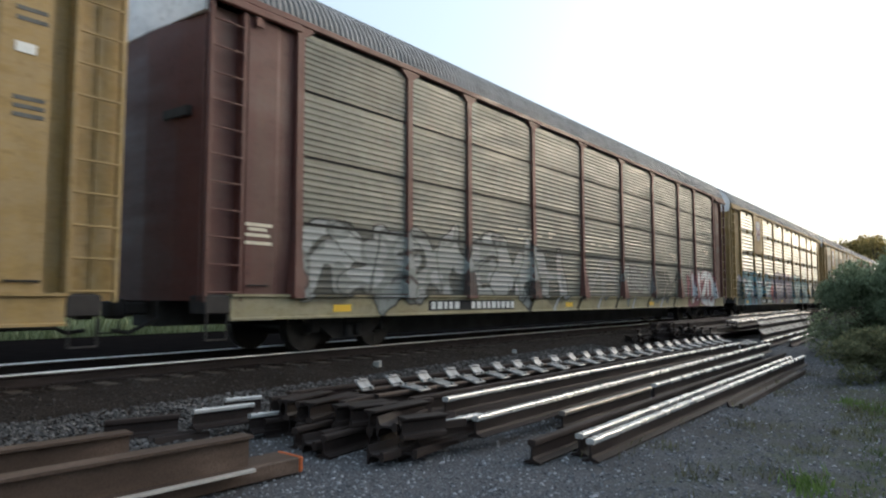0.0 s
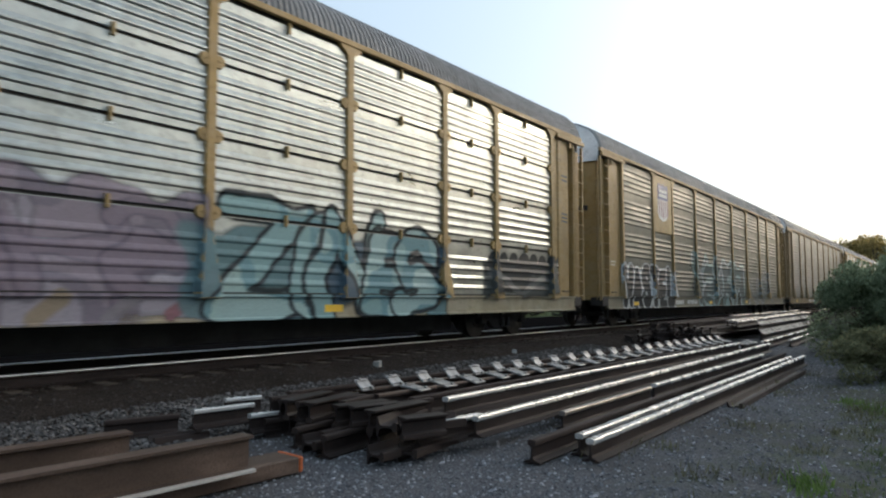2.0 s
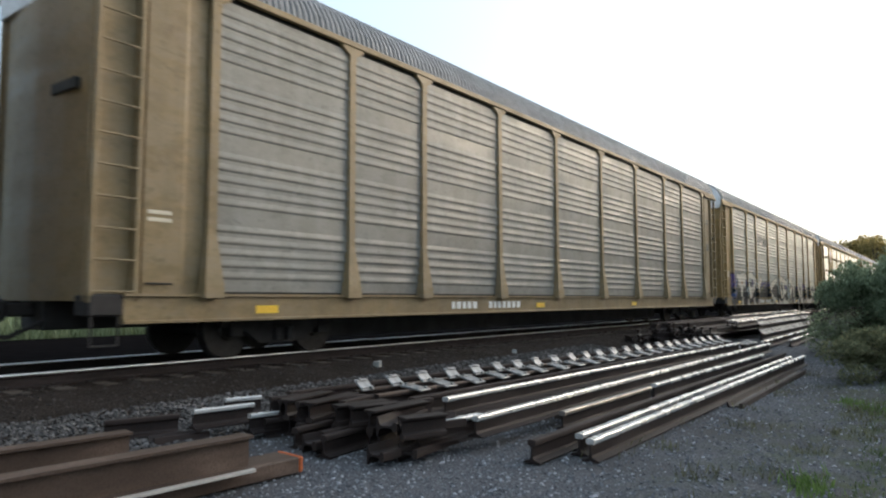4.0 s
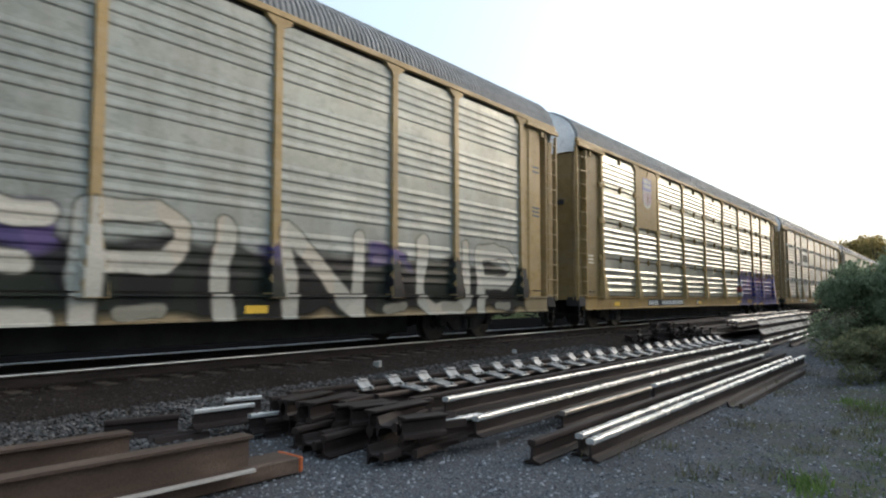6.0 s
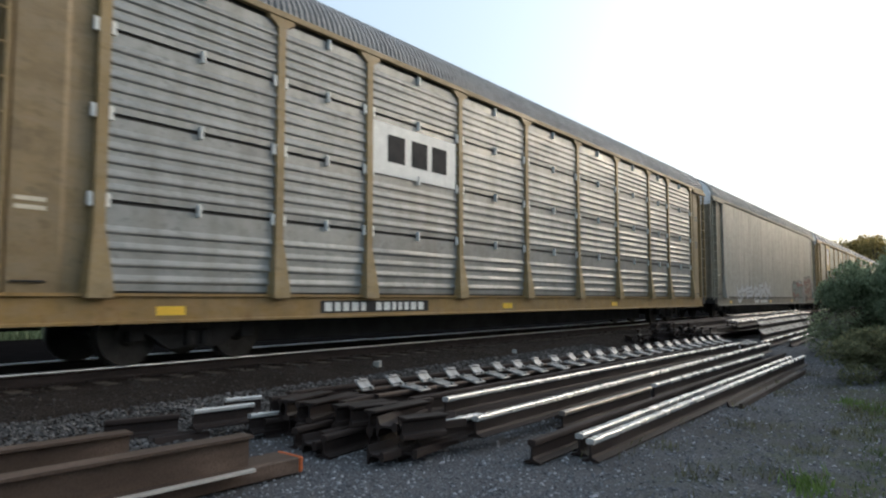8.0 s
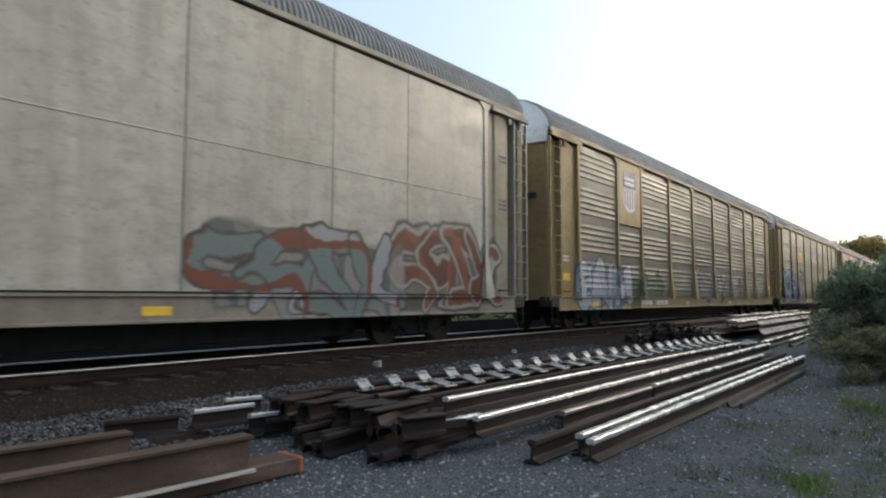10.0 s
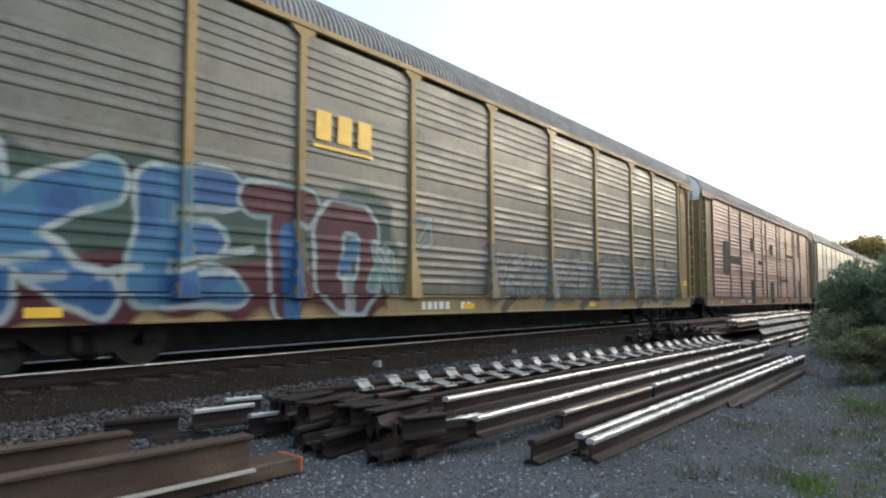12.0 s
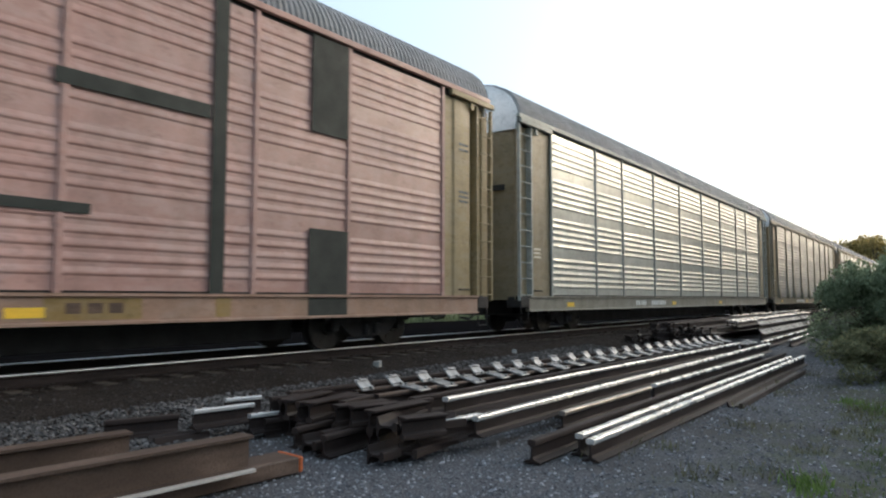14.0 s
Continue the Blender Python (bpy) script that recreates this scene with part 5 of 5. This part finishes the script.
def build_pile():
    loose_rail(-2.44, 5.25, -2.50, 15.5, 0.01)
    loose_rail(-2.61, 5.40, -2.68, 15.1, 0.01)
    loose_rail(-2.80, 4.92, -2.95, 16.0, 0.01, False)
    loose_rail(-3.25, 6.34, -3.24, 8.80, 0.01, None)
    loose_rail(-3.29, 9.08, -3.24, 15.3, 0.01)
    loose_rail(-3.45, 5.06, -3.53, 17.4, 0.115)
    loose_rail(-2.30, 8.9, -2.38, 13.8, 0.0, False, 80)
    for k in range(12):
        x = -3.72 - 0.158 * k
        loose_rail(x - 0.12, 4.75 + 0.3 * math.sin(k * 2.3), x + 0.1, 16.8 + 0.5 * math.cos(k * 1.7), 0.0, False)
    loose_rail(-4.05, 5.42, -3.87, 16.0, 0.187)
    loose_rail(-4.30, 5.2, -4.06, 15.4, 0.187, False)
    plated_rail(-4.72, 5.15, -4.22, 16.6, 0.187, 22, 0.6, 10, 0.14)
    plated_rail(-5.12, 5.25, -4.50, 17.3, 0.187, 24, 0.1, 42, 0.085)
    loose_rail(-5.58, 4.75, -4.92, 16.4, 0.187, False)
    # short offcuts at the pile's end
    loose_rail(-3.66, 4.5, -3.57, 5.3, 0.10)
    loose_rail(-5.78, 3.76, -5.69, 4.38, 0.11)
    loose_rail(-6.10, 4.34, -6.0, 4.72, 0.12)
    loose_rail(-5.40, 4.12, -5.36, 4.42, 0.06)
    loose_rail(-6.36, 3.22, -6.16, 3.85, 0.02, False)
    loose_rail(-6.0, 3.45, -5.9, 3.95, 0.0, False, 75)
    rng = random.Random(5)
    for k in range(26):
        level = k % 2
        a, l = rng.uniform(-20, 20), rng.uniform(0.35, 0.8)
        x, y = -5.5 + 0.074 * k, 4.05 + 0.22 * level + rng.uniform(0, 0.45)
        roll = rng.choice((0, 0, 90, 180))
        z = (0.0, 0.187)[level] + {0: 0.0, 90: 0.078, 180: 0.187}[roll]
        loose_rail(x, y, x + l * math.sin(radians(a)), y + l * math.cos(radians(a)), z, False, roll, "offcuts of the pile", "short rusty rail offcut at the pile's end")
    for k in range(24):
        level = k % 3
        a, l = rng.uniform(-35, 35), rng.uniform(0.5, 1.1)
        x, y = -7.25 + 0.085 * k, 18.2 + 0.35 * level + rng.uniform(0, 0.6)
        loose_rail(x, y, x + l * math.sin(radians(a)), y + l * math.cos(radians(a)), max(ballast_z(x), 0.0) + 0.187 * level, False, 0, "offcuts of the far pile", "short rusty rail offcut at the far pile's end")
    for y in (7.0, 11.0, 14.8):
        ob = new("timber_bearer", None)
        bm = bmesh.new()
        box(bm, -0.14, 0.14, -0.1, 0.1, 0, 0.112, 0.012)
        bpy.data.objects.remove(ob)
        ob = new("timber_bearer", mesh_of(bm, "timber_bearer", [M_TIE]))
        ob.matrix_world = pose(-3.5, y, 0)
        tagged(ob, "short dark timber bearer under the rails", "timber", "bearers under the pile")

    # beams at the near end
    def beam(x0, y0, x1, y1, z, label):
        d = Vector((x1 - x0, y1 - y0))
        t = thing("steel_beam", label, "beam", "steel beams", m=pose(x0, y0, z, 0, 0, -math.degrees(math.atan2(d.x, d.y))))
        pr = [(0.11, 0), (0.11, 0.018), (0.075, 0.0225), (0.012, 0.03), (0.012, 0.215), (0.075, 0.23), (0.075, 0.25)]
        pr = pr + [(-x, z) for x, z in pr[::-1]]
        bm = bmesh.new()
        # Index 1: pale colour paints the sky's glint on the worn near flange edge.
        sweep(bm, pr, 0, d.length, True, [1, 1] + [0] * 12)
        me = mesh_of(bm, "web_and_flanges", [M_RUSTLIGHT, M_FLANGEGLINT])
        under("web_and_flanges", me, t)
        return t

    beam(-4.36, -1.0, -4.10, 3.12, 0.122, "rusty brown steel beam, worn flange edge painted pale as sky glint")
    base = thing("steel_slab", "thick rusty steel bar with an orange painted end", "beam", "steel beams", m=pose(-4.52, -1.0, 0, 0, 0, -3.4))
    bm = bmesh.new()
    box(bm, -0.15, 0.15, 0, 4.62, 0, 0.12, 0.01)
    part("bar", bm, M_RUSTLIGHT, base)
    bm = bmesh.new()
    box(bm, -0.151, 0.151, 4.621, 4.66, 0.001, 0.121, 0.01)
    part("painted_end", bm, M_ORANGE, base, "orange painted bar end")
    beam(-5.40, -1.2, -5.05, 2.75, 0.09, "rusty brown steel beam on the gravel")
    # the further pile
    far = "rails of the far pile"
    for k, x in enumerate([-7.3 + 0.165 * i for i in range(13)]):
        loose_rail(x, 19.0 + 0.6 * math.sin(k * 2.1), x - 0.1, 40 + math.cos(k), ballast_z(x) + 0.005, False, 0, far, "rusty brown steel rail in the far pile")
    for k, x in enumerate([-7.0 + 0.165 * i for i in range(9)]):
        loose_rail(x, 19.4 + 0.7 * math.cos(k * 1.9), x - 0.1, 39 + math.sin(k), 0.275, False, 0, far, "dull steel rail on top of the far pile")
    for k, x in enumerate([-6.95 + 0.17 * i for i in range(6)]):
        loose_rail(x, 19.6 + 0.7 * math.sin(k * 1.3), x - 0.1, 33 + k, 0.463, False, 0, far, "dull steel rail on top of the far pile")
    for x in (-5.35, -5.62, -5.9):
        loose_rail(x, 22.0 - (x + 5.35) * 2, x - 0.75, 40, 0.463, True, 0, far, "used steel rail with a bright head on the far pile")
    loose_rail(-7.3, 29, -7.6, 46, 0.463, True, 0, far, "used steel rail with a bright head on the far pile")
    plated_rail(-5.35, 24.8, -5.6, 37, 0.27, 23, 0.2, 36, 0.12, far)
    plated_rail(-4.85, 22.8, -5.1, 35, 0.06, 23, 0.2, 36, 0.12, far)
    loose_rail(-3.70, 20.9, -4.1, 30, 0.02, True, 0, far, "used steel rail with a bright head beside the far pile")
    loose_rail(-4.15, 19.6, -4.5, 30, 0.02, True, 0, far, "used steel rail with a bright head beside the far pile")
    plated_rail(-4.25, 17.9, -4.3, 19.5, 0.02, 3, 0.2, 10, 0.14, far)


build_pile()


def pale_block(x, y, z, s):
    bm = bmesh.new()
    box(bm, -s, s, -s * 0.8, s * 0.8, -0.02, s * 1.5, s * 0.25)
    for v in bm.verts:
        v.co += Vector((random.uniform(-1, 1), random.uniform(-1, 1), random.uniform(-1, 1))) * s * 0.12
    ob = new("stone_block", mesh_of(bm, "stone_block", [M_BLOCK]))
    ob.matrix_world = pose(x, y, z, 0, 0, 20)
    tagged(ob, "small pale stone block on the ballast shoulder", "stone")


M_BLOCK = plain("pale_grey_stone", (0.3, 0.29, 0.27), 0.9, 0.0, 12.0, 0.3, 0.4)
pale_block(-7.95, 8.7, ballast_z(-7.95), 0.065)
pale_block(-7.75, 12.9, ballast_z(-7.75), 0.05)


# ---- plants ----
def leaf_cloud(rng, blobs, count, size):
    """Leaves scattered in uneven clumps; each is a small bent quad."""
    vs, fs = [], []
    for i in range(count):
        c, r = blobs[int(rng.integers(len(blobs)))]
        d = rng.normal(size=3)
        d /= np.linalg.norm(d) + 1e-6
        p = np.array(c) + d * np.array(r) * rng.random() ** 0.4
        a = rng.normal(size=3)
        a /= np.linalg.norm(a)
        b = np.cross(a, rng.normal(size=3))
        b /= np.linalg.norm(b) + 1e-6
        s = size * rng.uniform(0.5, 1.4)
        k = len(vs)
        vs += [tuple(p - a * s), tuple(p + b * s * 0.45 + d * s * 0.15), tuple(p + a * s), tuple(p - b * s * 0.45 + d * s * 0.15)]
        fs.append((k, k + 1, k + 2, k + 3))
    return vs, fs


def woody(name, label, category, m, height, blobs, leaves, size, leafmat, seed, trunk=0.1, group=""):
    rng = np.random.default_rng(seed)
    t = thing(name, label, category, group, m=m)
    bm = bmesh.new()
    top = Vector((0.05 * height * rng.normal(), 0.05 * height * rng.normal(), height * 0.55))
    tube(bm, (0, 0, -0.1), top, trunk, trunk * 0.55, 8)
    for c, r in blobs:
        a = top * float(rng.uniform(0.35, 0.95))
        mid = (a + Vector(c)) / 2 + Vector((0, 0, 0.06 * height))
        tube(bm, a, mid, trunk * 0.45, trunk * 0.28, 6)
        tube(bm, mid, c, trunk * 0.28, trunk * 0.06, 5)
    part("trunk", bm, M_BARK, t, "branching woody stem")
    vs, fs = leaf_cloud(rng, blobs, leaves, size)
    under("crown", raw_mesh("crown", vs, fs, [leafmat]), t, None, "uneven leafy crown")
    return t


def clumps(seed, n, w, h, base, r):
    rng = np.random.default_rng(seed)
    out = []
    for i in range(n):
        a, q = rng.uniform(0, 6.28), rng.random() ** 0.5
        z = base + (h - base) * rng.random()
        k = math.sqrt(max(0.15, 1 - ((z - base) / (h - base) - 0.35) ** 2 * 1.6))
        s = r * rng.uniform(0.6, 1.3)
        out.append(((w * q * k * math.cos(a), w * q * k * math.sin(a), z), (s, s, s * 0.8)))
    return out


def build_plants():
    woody("bush", "dense dark green bush at the gravel's edge", "bush", pose(-1.65, 19.2, 0), 1.8, clumps(1, 40, 1.05, 2.1, 0.1, 0.40), 22000, 0.045, M_BUSH, 1, 0.05)
    woody("bush", "dense dark green bush at the gravel's edge", "bush", pose(-0.1, 18.6, 0.2), 1.8, clumps(2, 44, 1.4, 2.25, 0.0, 0.46), 22000, 0.05, M_BUSH, 2, 0.05)
    woody("bush", "low rounded brownish-green bush among the grass", "bush", pose(-0.75, 13.2, 0.0), 0.7, clumps(3, 40, 1.0, 0.8, 0.0, 0.26), 16000, 0.034, M_MOUND, 3, 0.03)
    tree = woody("tree", "broad olive-leaved tree in evening light", "tree", pose(-6, 150, 0), 11, clumps(5, 34, 5.0, 12, 3, 1.7), 6500, 0.22, M_TREE, 5, 0.35, "trees round the line")
    tree2 = woody("tree", "broad olive-leaved tree in evening light", "tree", pose(-19, 175, 0), 13, clumps(6, 34, 5.5, 13.5, 4, 1.9), 6500, 0.25, M_TREE, 6, 0.4, "trees round the line")
    rng = random.Random(8)
    # Trees at x > 0 are unseen, added to block low sun and darken reflections.
    for x, y, s in ((-1, 140, 0.95), (5, 120, 1.0), (3, 95, 0.8), (9, 80, 0.9), (-12, 190, 1), (-14, 215, 1.05), (-22, 240, 1.0), (-26, 200, 1.15), (8, 55, 0.75), (12, 40, 0.8), (15, 62, 1.0),
                    (20, 26, 0.7), (22, 12, 0.65), (23, -2, 0.7), (21, -16, 0.7), (27, 34, 0.9), (29, 18, 0.8), (24, 48, 1.1), (30, 3, 0.8), (0, 180, 1.1), (-5, 230, 1.2), (-24, 95, 0.9), (-23, 128, 0.9), (-11, 150, 0.95), (-15, 160, 1.0), (-20, 190, 1.1), (-8, 165, 1.0),
                    (6, 64, 1.1), (10, 50, 1.1), (14, 46, 1.2), (18, 40, 1.2), (11, 68, 1.2), (20, 54, 1.3), (7, 75, 1.1), (16, 78, 1.3), (11, 90, 1.2), (7, 105, 1.1)):
        copy_thing(rng.choice((tree, tree2)), pose(x, y, 0, 0, 0, rng.uniform(0, 360)) @ Matrix.Scale(s, 4))
    # utility pole in the distance
    p = thing("utility_pole", "thin dark utility pole far along the line", "pole", m=pose(-8.5, 190, 0))
    bm = bmesh.new()
    tube(bm, (0, 0, -0.2), (0, 0, 17), 0.16, 0.1, 8)
    part("pole", bm, M_BARK, p)

    def blades(name, label, count, pick, h, mt, seed):
        rng = np.random.default_rng(seed)
        vs, fs = [], []
        for i in range(count):
            x, y, z = pick(rng)
            a, k = rng.uniform(0, 6.28), h * rng.uniform(0.4, 1.3)
            w = 0.006 + 0.012 * k
            c, s = math.cos(a), math.sin(a)
            l = k * rng.uniform(0.1, 0.6)
            n = len(vs)
            vs += [(x - s * w, y + c * w, z), (x + s * w, y - c * w, z), (x + c * l * 0.4, y + s * l * 0.4, z + k * 0.6), (x + c * l, y + s * l, z + k)]
            fs += [(n, n + 1, n + 2), (n, n + 2, n + 3)]
        tagged(new(name, raw_mesh(name, vs, fs, [mt])), label, "grass", kind="stuff")

    def verge(rng):
        y = 3.2 + 24 * rng.random() ** 1.5
        x = -0.35 - 0.05 * y + abs(rng.normal()) * 1.2
        return x, y, ground_z(x, y) - 0.01

    tuft = [(float(a), float(b)) for a, b in np.random.default_rng(4).uniform((-3.6, 4.0), (-0.6, 14), (30, 2))]
    green = [(-0.92, 5.6), (-0.9, 5.5), (-0.95, 5.75), (-0.8, 5.3), (-1.16, 10.1), (-1.0, 9.9), (-0.74, 9.4), (-0.6, 9.6), (-0.9, 9.7)]

    def tufts(rng):
        a, b = tuft[int(rng.integers(len(tuft)))]
        x, y = a + rng.normal() * 0.11, b + rng.normal() * 0.14
        return x, y, ground_z(x, y) - 0.01

    def fresh(rng):
        a, b = green[int(rng.integers(len(green)))]
        x, y = a + rng.normal() * 0.08, b + rng.normal() * 0.16
        return x, y, ground_z(x, y) - 0.01

    def beyond(rng):
        y = -4 + 80 * rng.random()
        x = -22.4 - 5 * rng.random()
        return x, y, ground_z(x, y) - 0.02

    blades("verge_grass", "patchy green grass along the gravel's edge", 9000, verge, 0.055, M_GRASS, 11)
    blades("weeds", "sparse dry weeds in the gravel", 1700, tufts, 0.08, M_STRAW, 12)
    blades("grass_tufts", "fresh green grass tufts in the gravel", 520, fresh, 0.085, M_FRESH, 14)
    blades("trackside_grass", "tall pale green grass beyond the track", 20000, beyond, 0.8, M_PALEGRASS, 13)


build_plants()


# ---- what moves ----
def motions():
    """The train runs past at a steady pace; its wheels turn."""
    for c, index in TRAIN:
        y = FIRST_END + PITCH * index
        walk(c, [(0.0, pose(TRACK_X, y, RAIL_TOP)), (14.0, pose(TRACK_X, y - SPEED * 14.0, RAIL_TOP))])
    lead = {}
    for w, dy in WHEELS:
        if dy not in lead:
            walk(w, [(k / FPS, pose(0, dy, 0.419, 85.0 * k)) for k in range(14 * FPS + 1)])
            lead[dy] = w
        else:
            w.rotation_mode = "QUATERNION"
            w.animation_data_create()
            w.animation_data.action = lead[dy].animation_data.action
            w.animation_data.action_slot = lead[dy].animation_data.action_slot


motions()
